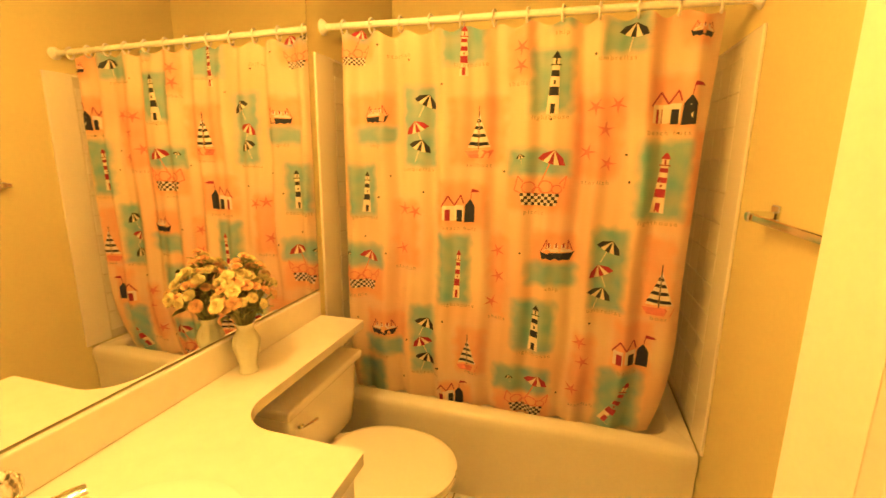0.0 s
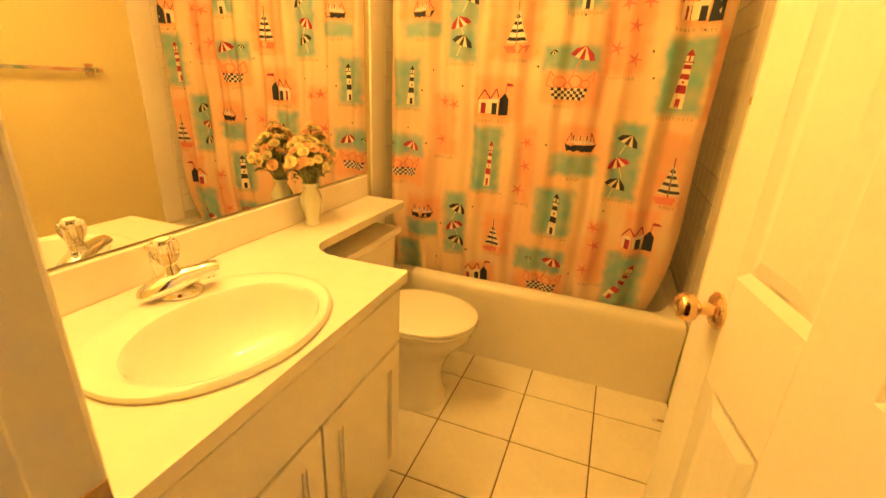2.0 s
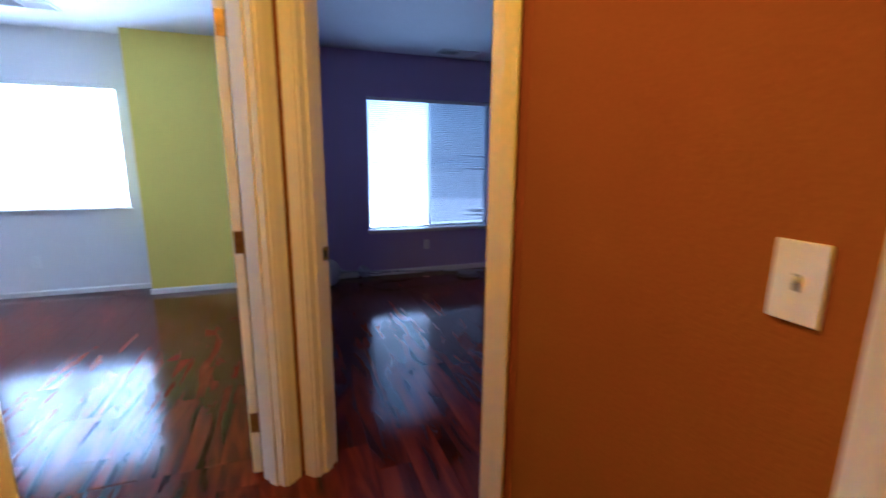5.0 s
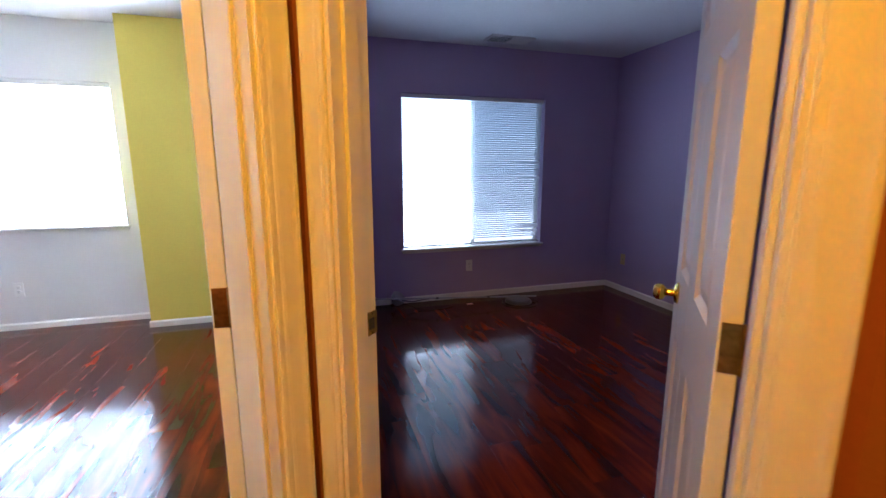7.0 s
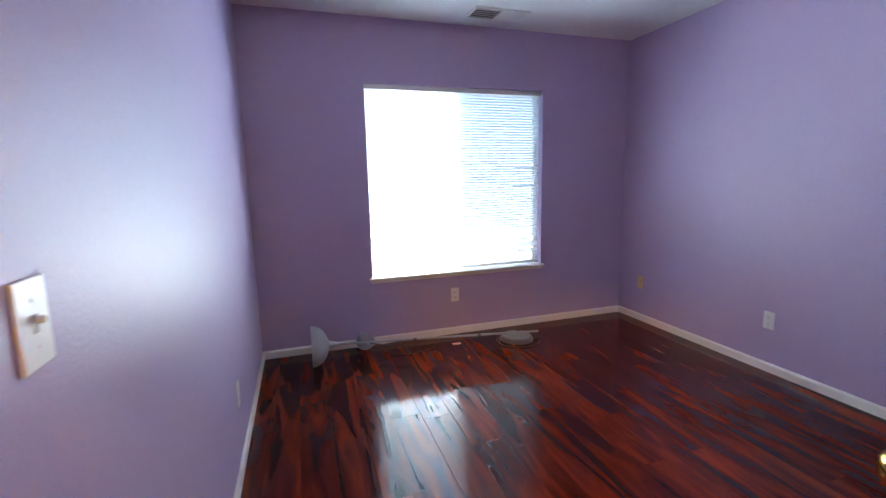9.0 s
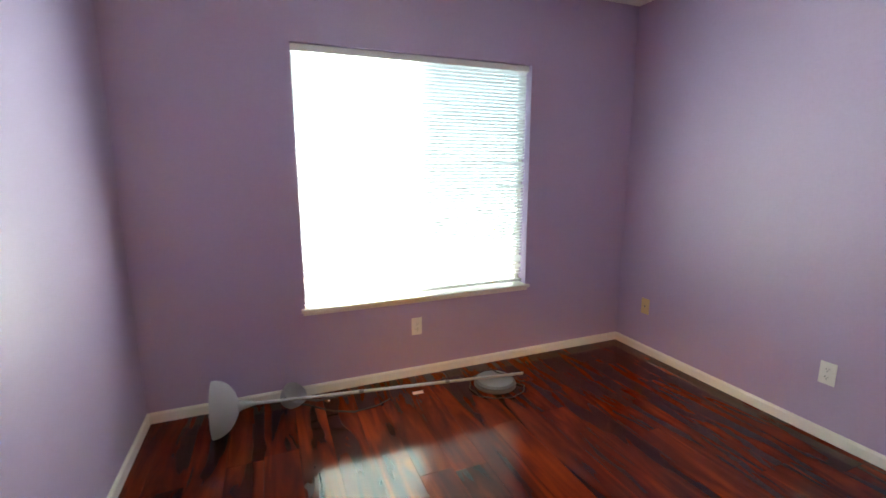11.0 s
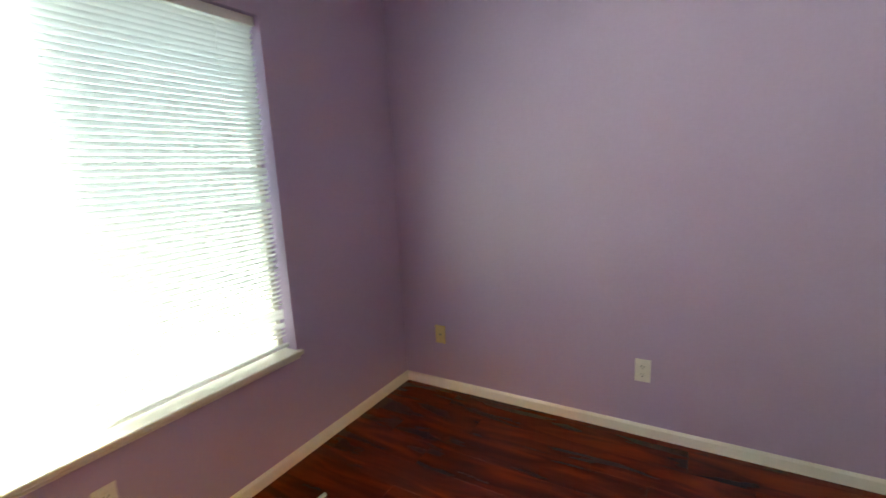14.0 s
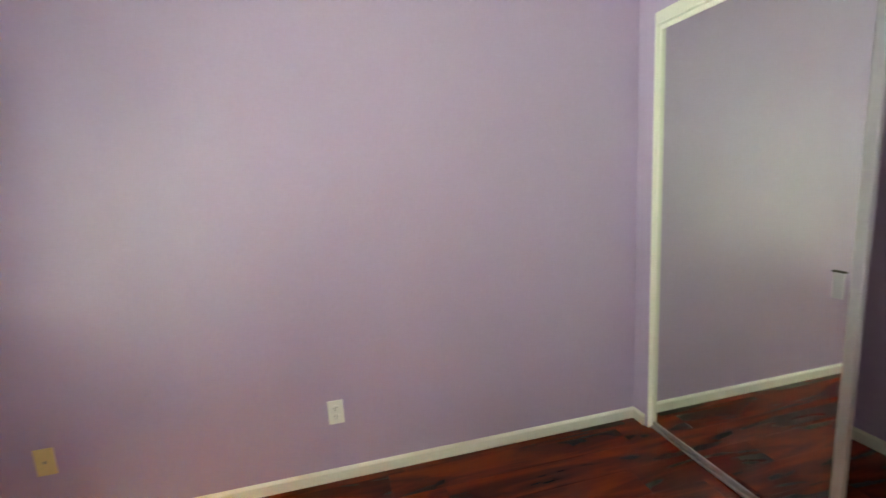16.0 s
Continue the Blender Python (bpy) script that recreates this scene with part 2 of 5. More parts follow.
def boxed(*a, **k):
    return box(bmesh.new(), *a, **k)


def lathe(bm, rows, segs=24, sx=1.0, sy=1.0, m=Matrix(), cap=True):
    """Rings of (radius, height) about z."""
    rings = []
    for r, z in rows:
        rings.append([bm.verts.new(m @ Vector((sx * r * math.cos(2 * math.pi * i / segs), sy * r * math.sin(2 * math.pi * i / segs), z))) for i in range(segs)])
    for a, b in zip(rings, rings[1:]):
        for i in range(segs):
            bm.faces.new((a[i], a[(i + 1) % segs], b[(i + 1) % segs], b[i]))
    if cap:
        bm.faces.new(rings[0][::-1])
        bm.faces.new(rings[-1])
    return bm


def tube(bm, points, radius, segs=10):
    """A round bar along a line of points."""
    pts = [Vector(p) for p in points]
    rings = []
    for i, p in enumerate(pts):
        d = (pts[min(i + 1, len(pts) - 1)] - pts[max(i - 1, 0)]).normalized()
        q = d.to_track_quat("Z", "Y")
        rr = radius[i] if isinstance(radius, (list, tuple)) else radius
        rings.append([bm.verts.new(p + q @ Vector((rr * math.cos(2 * math.pi * k / segs), rr * math.sin(2 * math.pi * k / segs), 0))) for k in range(segs)])
    for a, b in zip(rings, rings[1:]):
        for k in range(segs):
            bm.faces.new((a[k], a[(k + 1) % segs], b[(k + 1) % segs], b[k]))
    bm.faces.new(rings[0][::-1])
    bm.faces.new(rings[-1])
    return bm


def prism(bm, outline, z0, z1):
    """A flat outline (x, y) raised from z0 to z1."""
    lo = [bm.verts.new((x, y, z0)) for x, y in outline]
    hi = [bm.verts.new((x, y, z1)) for x, y in outline]
    bm.faces.new(lo[::-1])
    bm.faces.new(hi)
    n = len(outline)
    for i in range(n):
        bm.faces.new((lo[i], lo[(i + 1) % n], hi[(i + 1) % n], hi[i]))
    return bm


def finish(name, bm, mats, smooth=False):
    bmesh.ops.recalc_face_normals(bm, faces=bm.faces)
    me = bpy.data.meshes.new(name)
    bm.to_mesh(me)
    bm.free()
    for m in mats if isinstance(mats, (list, tuple)) else [mats]:
        me.materials.append(m)
    if smooth:
        for p in me.polygons:
            p.use_smooth = True
        me.set_sharp_from_angle(angle=radians(40))
    return me


def part(name, bm, mat, parent, label="", smooth=False):
    ob = new(name, finish(name, bm, mat, smooth))
    ob.parent = parent
    return tagged(ob, label)


def mesh_thing(name, bm, mat, label, category, kind="", group="", smooth=False):
    return tagged(new(name, finish(name, bm, mat, smooth)), label, category, group, kind)


def thing(name, label, category, place=(0, 0, 0), group="", kind="", turn=0):
    ob = new(name)
    ob.empty_display_size = 0.1
    ob.matrix_world = pose(*place, 0, 0, turn)
    return tagged(ob, label, category, group, kind)


# ---- structure ----
H = 2.455


def wall_run(name, p0, p1, th, openings, front, back, label, h=H):
    """A wall from p0 to p1 that lies to the left of that line. front paints the face on the line, back the other one. openings: (s0, s1, z0, z1)."""
    d = Vector((p1[0] - p0[0], p1[1] - p0[1]))
    L = d.length
    bm = bmesh.new()
    s = 0.0
    for s0, s1, z0, z1 in sorted(openings):
        if s0 > s:
            box(bm, s, s0, 0, th, 0, h)
        if z0 > 0:
            box(bm, s0, s1, 0, th, 0, z0)
        if z1 < h:
            box(bm, s0, s1, 0, th, z1, h)
        s = s1
    if s < L:
        box(bm, s, L, 0, th, 0, h)
    bm.normal_update()
    bmesh.ops.recalc_face_normals(bm, faces=bm.faces)
    for f in bm.faces:
        f.material_index = 1 if f.calc_center_median().y > th * 0.98 else 0
    ob = mesh_thing(name, bm, [front, back], label, "wall", "structure")
    ob.matrix_world = pose(p0[0], p0[1], 0, 0, 0, math.degrees(math.atan2(d.y, d.x)))
    return ob


DOOR_H = 2.03
A = (-0.82, 1.27)                       # the inner corner between the two bedroom doors
R2 = math.sqrt(0.5)
P_END = (-0.165, 1.925)                   # where the purple room's door wall meets the orange wall
Y_END = (-0.115, 0.565)
Y_LEN = math.hypot(A[0] - Y_END[0], A[1] - Y_END[1])
P_IN, P_OUT = 0.075, 0.83                 # door opening along the purple room's wall
Y_IN, Y_OUT = 0.095, 0.905
TH = 0.115

# hall
wall_run("wall_hall_north", P_END, (2.60, 1.925), TH, [(0.725 - P_END[0], 1.455 - P_END[0], 0, DOOR_H)], ORANGE, CREAM, "burnt orange painted hall wall with doorway")
wall_run("wall_purple_door", A, P_END, TH, [(P_IN, P_OUT, 0, DOOR_H)], ORANGE, LILAC, "orange and lilac diagonal wall with doorway")
wall_run("wall_yellow_door", Y_END, A, TH, [(Y_LEN - Y_OUT, Y_LEN - Y_IN, 0, DOOR_H)], ORANGE, WHITEWALL, "orange and white diagonal wall with doorway")
wall_run("wall_hall_south", (2.60, 0.565), Y_END, TH, [], ORANGE, WHITEWALL, "burnt orange painted hall wall")
wall_run("wall_hall_east", (2.60, 1.925 + TH), (2.60, 0.565 - TH), TH, [], ORANGE, WHITEWALL, "burnt orange hall end wall")
# bathroom
BX, BY0, BY1, TUBY = 1.48, 2.04, 4.50, 3.745
wall_run("wall_bathroom_west", (0, BY0), (0, BY1), TH, [], CREAM, LILAC, "cream painted bathroom wall behind mirror")
wall_run("wall_bathroom_north", (-TH, BY1), (BX + TH, BY1), TH, [], CREAM, WHITEWALL, "cream painted bathroom end wall")
wall_run("wall_bathroom_east", (BX, BY1), (BX, BY0), TH, [], CREAM, WHITEWALL, "cream painted bathroom side wall")
# purple room
PX0, PY0, PY1, CX = -3.96, 1.315, 4.50, -0.965
WY0, WY1, WZ0, WZ1 = 2.150, 3.640, 0.535, 2.0
wall_run("wall_purple_window", (PX0, PY0), (PX0, PY1), 0.16, [(WY0 - PY0, WY1 - PY0, WZ0, WZ1)], LILAC, STUCCO, "lilac painted wall with window opening")
wall_run("wall_purple_north", (PX0 - 0.16, PY1), (-TH, PY1), TH, [], LILAC, STUCCO, "lilac painted long wall")
wall_run("wall_purple_south", (-0.938, PY0), (PX0 - 0.16, PY0), TH, [], LILAC, WHITEWALL, "lilac painted partition wall")
wall_run("wall_closet_front", (CX, PY1), (CX, 2.53), 0.10, [(0.113, 1.86, 0, 2.06)], LILAC, WHITEWALL, "lilac wall round the closet opening")
wall_run("wall_closet_side", (CX + 0.10, 2.53), (-TH, 2.53), 0.06, [], LILAC, WHITEWALL, "lilac closet end wall")
# yellow room
YX0 = -4.20
YW0, YW1, YZ0, YZ1 = -1.50, -0.20, 0.84, 2.0
wall_run("wall_white_window", (YX0, -2.60), (YX0, 1.20), 0.16, [(YW0 + 2.60, YW1 + 2.60, YZ0, YZ1)], WHITEWALL, STUCCO, "white painted wall with window opening")
mesh_thing("wall_yellow_bump", boxed(YX0, -3.935, -0.03, 1.20, 0, H), YELLOW, "olive yellow painted boxed-out wall", "wall", "structure")
wall_run("wall_white_south", (0.50, -2.60), (YX0 - 0.16, -2.60), TH, [], WHITEWALL, WHITEWALL, "white painted wall")
wall_run("wall_white_east", (0.50, 0.45), (0.50, -2.60), TH, [], WHITEWALL, WHITEWALL, "white painted wall")

mesh_thing("ceiling", boxed(YX0 - 0.2, 2.8, -2.8, 4.7, H, H + 0.1), CEILING, "white textured ceiling", "ceiling", "structure")


# ---- doors, frames, baseboards ----
def casing(bm, x0, x1, y0, y1, z0, z1, out):
    """Moulded casing board along z, one profile; thin edge at x0, thick edge at x1; out: which way (in y) it faces."""
    w = x1 - x0
    prof = ((0, 0), (0, 0.007), (0.03, 0.0095), (0.10, 0.0105), (0.20, 0.0105), (0.25, 0.0120), (0.33, 0.0132), (0.70, 0.0140), (0.78, 0.0150), (0.84, 0.0160), (0.95, 0.0160), (0.99, 0.0150), (1, 0.0130), (1, 0))
    low, high = ([bm.verts.new((x0 + u * w, y0 + d * out, z)) for u, d in prof] for z in (z0, z1))
    n = len(prof)
    for i in range(n):
        bm.faces.new((low[i], low[(i + 1) % n], high[(i + 1) % n], high[i]))
    bm.faces.new(low[::-1])
    bm.faces.new(high)
    bmesh.ops.recalc_face_normals(bm, faces=bm.faces[:])
    return bm


def door_frame(name, m, width, label, left=0.057, right=0.057):
    """Jambs, stops and casings; x runs across the opening, y through the wall from the hall (0) to the room (TH)."""
    ob = thing(name, label, "door frame", kind="structure")
    ob.matrix_world = m
    j = 0.016
    part("jamb", boxed(0, j, -0.002, TH + 0.002, 0, DOOR_H - j, 0.001), TRIM, ob)
    part("jamb", boxed(width - j, width, -0.002, TH + 0.002, 0, DOOR_H - j, 0.001), TRIM, ob)
    part("jamb", boxed(0, width, -0.002, TH + 0.002, DOOR_H - j, DOOR_H, 0.001), TRIM, ob)
    for x in (j, width - j - 0.011):
        part("door_stop", boxed(x, x + 0.011, 0.030, TH - 0.042, 0, DOOR_H - j, 0.002), TRIM, ob)
    part("door_stop", boxed(j, width - j, 0.030, TH - 0.042, DOOR_H - j - 0.011, DOOR_H - j, 0.002), TRIM, ob)
    for y, out in ((-0.001, -1), (TH + 0.001, 1)):
        for x0, x1 in ((0.005, 0.005 - (left if out < 0 else 0.057)), (width - 0.005, width - 0.005 + (right if out < 0 else 0.057))):
            part("casing", casing(bmesh.new(), x0, x1, y, y, 0, DOOR_H + 0.052, out), TRIM, ob)
        part("casing", boxed(0.005, width - 0.005, min(y, y + 0.015 * out), max(y, y + 0.015 * out), DOOR_H - 0.005, DOOR_H + 0.052, 0.003), TRIM, ob)
    return ob


def strike_plate(parent, x, side):
    bm = boxed(min(x, x + 0.002 * side), max(x, x + 0.002 * side), TH - 0.040, TH + 0.004, 0.933, 0.990, 0.001)
    sp = part("strike_plate", bm, OLDBRASS, parent, "tarnished brass strike plate")
    # no hole is cut: a dark block carries the shade of one
    part("latch_hole_shade", boxed(min(x + 0.002 * side, x + 0.003 * side), max(x + 0.002 * side, x + 0.003 * side), TH - 0.028, TH - 0.008, 0.948, 0.974), SLOT, sp)
    for z in (0.939, 0.984):
        part("screw", lathe(bmesh.new(), [(0.0035, 0), (0.003, 0.0015)], 8, m=pose(x + 0.002 * side, TH - 0.018, z, 0, 90 * side, 0)), BRASS, sp)


def door_leaf(name, hinge, turn, width, label, edge_knob=0.062):
    """Six-panel leaf; its hinge is the origin, x runs to the latch, y through the thickness (0 is the room face when shut)."""
    t, z0, z1 = 0.035, 0.012, DOOR_H - 0.020
    ob = thing(name, label, "door")
    ob.matrix_world = pose(hinge[0], hinge[1], 0, 0, 0, turn) @ Matrix.Translation((0.028, 0, 0))
    st, mid = 0.114, 0.112
    xs = (st, (width - mid) / 2, (width + mid) / 2, width - st)
    zs = (z0 + 0.20, 0.826, 1.018, 1.55, 1.66, z1 - 0.115)
    bm = bmesh.new()
    box(bm, 0, xs[0], 0, t, z0, z1, 0.002)
    box(bm, xs[3], width, 0, t, z0, z1, 0.002)
    box(bm, xs[1], xs[2], 0.0004, t - 0.0004, z0, z1)
    for a, b in ((z0, zs[0]), (zs[1], zs[2]), (zs[3], zs[4]), (zs[5], z1)):
        for c, d in ((xs[0], xs[1]), (xs[2], xs[3])):
            box(bm, c, d, 0.0002, t - 0.0002, a, b)
    part("leaf", bm, DOORPAINT, ob)
    for a, b in ((zs[0], zs[1]), (zs[2], zs[3]), (zs[4], zs[5])):
        for c, d in ((xs[0], xs[1]), (xs[2], xs[3])):
            pm = bmesh.new()
            box(pm, c, d, 0.010, t - 0.010, a, b)
            for side in (0, 1):
                # sloped sticking round the panel and a raised field
                y_rail, y_low, y_field = (0.0005, 0.010, 0.0035) if side == 0 else (t - 0.0005, t - 0.010, t - 0.0035)
                rings = []
                for inset, y in ((0.0, y_rail), (0.016, y_low), (0.022, y_low), (0.046, y_field)):
                    rings.append([pm.verts.new((x, y, z)) for x, z in ((c + inset, a + inset), (d - inset, a + inset), (d - inset, b - inset), (c + inset, b - inset))])
                for r0, r1 in zip(rings, rings[1:]):
                    for k in range(4):
                        pm.faces.new((r0[k], r0[(k + 1) % 4], r1[(k + 1) % 4], r1[k]))
                pm.faces.new(rings[-1])
            part("panel", pm, DOORPAINT, ob)
    kx, kz = width - edge_knob, 0.945
    for side in (0, 1):
        m = pose(kx, 0 if side == 0 else t, kz, 90 if side == 0 else -90, 0, 0)
        kb = part("knob", lathe(bmesh.new(), [(0.032, 0), (0.032, 0.004), (0.026, 0.009), (0.012, 0.012), (0.0105, 0.030), (0.015, 0.034), (0.0235, 0.041), (0.0255, 0.051), (0.0235, 0.060), (0.017, 0.067), (0.004, 0.069)], 24, m=m), BRASS, ob, "polished brass door knob", smooth=True)
    part("latch_plate", boxed(width - 0.0005, width + 0.0015, 0.006, t - 0.006, 0.917, 0.973), OLDBRASS, ob, "brass latch plate")
    for z in (0.25, 1.02, 1.80):
        hb = bmesh.new()
        tube(hb, [(-0.003, -0.004, z - 0.045), (-0.003, -0.004, z + 0.045)], 0.0055, 10)
        box(hb, -0.0022, 0.0, 0.001, t - 0.004, z - 0.044, z + 0.044)
        part("hinge", hb, OLDBRASS, ob, "tarnished brass butt hinge", smooth=False)
    return ob


BATH_W = 1.455 - 0.725
f1 = door_frame("door_frame_1", pose(0.725, 1.925, 0), BATH_W, "white painted bathroom door frame with moulded casing")
strike_plate(f1, 0.016, 1)
f2 = door_frame("door_frame_2", pose(A[0] + P_IN * R2, A[1] + P_IN * R2, 0, 0, 0, 45), P_OUT - P_IN, "white painted bedroom door frame with moulded casing", left=0.055, right=0.074)
strike_plate(f2, 0.016, 1)
f3 = door_frame("door_frame_3", pose(Y_END[0] - (Y_LEN - Y_OUT) * R2, Y_END[1] + (Y_LEN - Y_OUT) * R2, 0, 0, 0, 135), Y_OUT - Y_IN, "white painted door frame of the white bedroom", right=0.072)

# hinge places: the room side of each right-hand jamb
door_leaf("door_1", (1.455 - 0.019, BY0 + 0.006), 180 - 79.5, 0.728, "white six-panel bathroom door standing open, brass knobs", 0.088)
ph = (A[0] + (P_OUT - 0.019) * R2 - (TH + 0.006) * R2, A[1] + (P_OUT - 0.019) * R2 + (TH + 0.006) * R2)
door_leaf("door_2", ph, 139.5, 0.728, "white six-panel bedroom door standing open, brass knobs", 0.098)
yh = (A[0] + (Y_IN + 0.019) * R2 - (TH + 0.010) * R2, A[1] - (Y_IN + 0.019) * R2 - (TH + 0.010) * R2)
door_leaf("door_3", yh, 178.0, 0.70, "white six-panel door folded back against wall")


def baseboard(name, p0, p1, mat=TRIM, h=0.060, d=0.012):
    """Runs from p0 to p1 along a wall, standing out to the right of the line."""
    v = Vector((p1[0] - p0[0], p1[1] - p0[1]))
    bm = bmesh.new()
    prof = [(0, 0), (-d, 0), (-d, h - 0.012), (-d * 0.55, h - 0.004), (-d * 0.3, h), (0, h)]
    a = [bm.verts.new((0, y, z)) for y, z in prof]
    b = [bm.verts.new((v.length, y, z)) for y, z in prof]
    n = len(prof)
    for i in range(n):
        bm.faces.new((a[i], a[(i + 1) % n], b[(i + 1) % n], b[i]))
    bm.faces.new(a)
    bm.faces.new(b[::-1])
    ob = mesh_thing(name, bm, mat, "white painted wooden baseboard", "baseboard", "structure")
    ob.matrix_world = pose(p0[0], p0[1], 0, 0, 0, math.degrees(math.atan2(v.y, v.x)))
    return ob


baseboard("baseboard_purple_window", (PX0, PY0 + 0.012), (PX0, PY1 - 0.012))
baseboard("baseboard_purple_north", (PX0, PY1), (CX, PY1))
baseboard("baseboard_purple_south", (-1.02, PY0), (PX0, PY0))
baseboard("baseboard_closet", (CX, PY1 - 0.012), (CX, PY1 - 0.094))
baseboard("baseboard_hall", (P_END[0] + 0.012, 1.925), (0.671, 1.925), h=0.075)
baseboard("baseboard_hall_corner", (P_END[0] - 0.026 * R2, P_END[1] - 0.026 * R2), P_END, h=0.075)
baseboard("baseboard_hall_south", (2.60, 0.565), (Y_END[0] + 0.012, 0.565), h=0.075)
baseboard("baseboard_white_window", (YX0, -2.60), (YX0, -0.03), h=0.055)
baseboard("baseboard_yellow", (-3.935, -0.042), (-3.935, 1.20), h=0.055)
baseboard("baseboard_yellow_return", (YX0 + 0.012, -0.03), (-3.935, -0.03), h=0.055)
baseboard("baseboard_white_north", (-1.6, 1.20), (-3.923, 1.20), h=0.055)

# ---- windows ----
def sliding_window(name, x_in, x_out, y0, y1, z0, z1, label, screen):
    """Horizontal slider in its opening, with sill, two sashes and, on one half, an insect screen."""
    ob = thing(name, label, "window", kind="structure")
    xf0, xf1 = x_out + 0.02, x_out + 0.07
    z0 += 0.004
    fr = 0.028
    for a in ((y0, y0 + fr, z0, z1), (y1 - fr, y1, z0, z1), (y0 + fr, y1 - fr, z0, z0 + 0.012), (y0 + fr, y1 - fr, z1 - fr, z1)):
        part("window_frame", boxed(xf0, xf1, *a, 0.003), TRIM, ob)
    ym = (y0 + y1) / 2
    part("meeting_stile", boxed(xf0 + 0.005, xf1 + 0.004, ym - 0.018, ym + 0.018, z0 + 0.012, z1 - fr, 0.002), TRIM, ob)
    for a, b, x in ((y0 + fr, ym - 0.018, xf0 + 0.015), (ym + 0.018, y1 - fr, xf0 + 0.035)):
        g = part("pane", boxed(x, x + 0.004, a, b, z0 + 0.012, z1 - fr), GLASS, ob)
        g.visible_shadow = False
    if screen:
        part("insect_screen", boxed(xf0 + 0.004, xf0 + 0.0045, ym + 0.018, y1 - fr, z0 + 0.012, z1 - fr), SCREEN, ob, "grey insect screen")
    sill = boxed(xf1, x_in + 0.028, y0 - 0.022, y1 + 0.022, z0 - 0.022, z0, 0.004)
    part("window_sill", sill, TRIM, ob, "white painted window sill")
    part("sill_apron", boxed(x_in, x_in + 0.010, y0 - 0.012, y1 + 0.012, z0 - 0.042, z0 - 0.0225, 0.002), TRIM, ob)
    return ob


# the sill boards lie on the opening's lower face, which is cut a little lower
sliding_window("window_1", PX0, PX0 - 0.16, WY0, WY1, WZ0, WZ1, "white sliding window with sill", True)
sliding_window("window_2", YX0, YX0 - 0.16, YW0, YW1, YZ0, YZ1, "white sliding window of the white bedroom", False)


def blinds(name, x, y0, y1, z_top, z_bottom, tilt, label, bent=False):
    ob = thing(name, label, "blinds", (x, 0, 0))
    part("head_rail", boxed(-0.018, 0.022, y0, y1, z_top - 0.038, z_top, 0.003), PLASTIC, ob, "white head rail")
    pitch, w = 0.0215, 0.0255

    def slat_mesh(sag, twist):
        bm = bmesh.new()
        n, cols = 24, 4
        rows = []
        for i in range(n + 1):
            u = i / n
            y = y0 + 0.006 + u * (y1 - y0 - 0.012)
            tl = radians(tilt) + twist * max(0, u - 0.80) * 5
            drop = sag * max(0.0, u - 0.72) ** 2 * 12
            row = []
            for k in range(cols + 1):
                s = (k / cols - 0.5) * w
                lift = 0.0022 * (1 - (2 * k / cols - 1) ** 2)
                row.append(bm.verts.new((s * math.cos(tl) - lift * math.sin(tl), y, s * math.sin(tl) + lift * math.cos(tl) - drop)))
            rows.append(row)
        for a, b in zip(rows, rows[1:]):
            for k in range(cols):
                bm.faces.new((a[k], a[k + 1], b[k + 1], b[k]))
        return finish("slat", bm, SLAT, True)

    plain, droopy = slat_mesh(0, 0), slat_mesh(0.016, 1.1)
    z = z_top - 0.052
    k = 0
    while z > z_bottom + 0.03:
        s = new("slat", droopy if bent and k in (26, 33, 56, 57, 59) else plain)
        s.parent, s.location = ob, (0, 0, z)
        z -= pitch
        k += 1
    rail = boxed(-0.012, 0.013, y0 + 0.004, y1 - 0.004, -0.008, 0.008, 0.003)
    r = part("bottom_rail", rail, SLAT, ob, "white bottom rail hanging aslant" if bent else "white bottom rail")
    r.matrix_local = Matrix.Translation((0, y1, z_bottom)) @ Matrix.Rotation(radians(0.25 if bent else 0), 4, "X") @ Matrix.Translation((0, -y1, 0))
    for f in (0.12, 0.5, 0.88):
        y = y0 + f * (y1 - y0)
        for dx in (-0.0125, 0.0135):
            part("ladder_cord", boxed(dx - 0.0006, dx + 0.0006, y - 0.0006, y + 0.0006, z_bottom, z_top - 0.038), PLASTIC, ob)
    part("tilt_wand", tube(bmesh.new(), [(0.026, y0 + 0.10, z_top - 0.04), (0.030, y0 + 0.10, z_top - 0.62)], 0.004, 8), ACRYLIC, ob)
    return ob


blinds("window_blinds", PX0 - 0.045, WY0 + 0.004, WY1 - 0.006, WZ1 - 0.002, WZ0 + 0.030, 36, "white aluminium mini blinds, lowered, with bent slats", True)
blinds("window_blinds", YX0 - 0.030, YW0 + 0.004, YW1 - 0.006, YZ1 - 0.002, YZ0 + 0.010, 31, "white aluminium mini blinds, lowered")


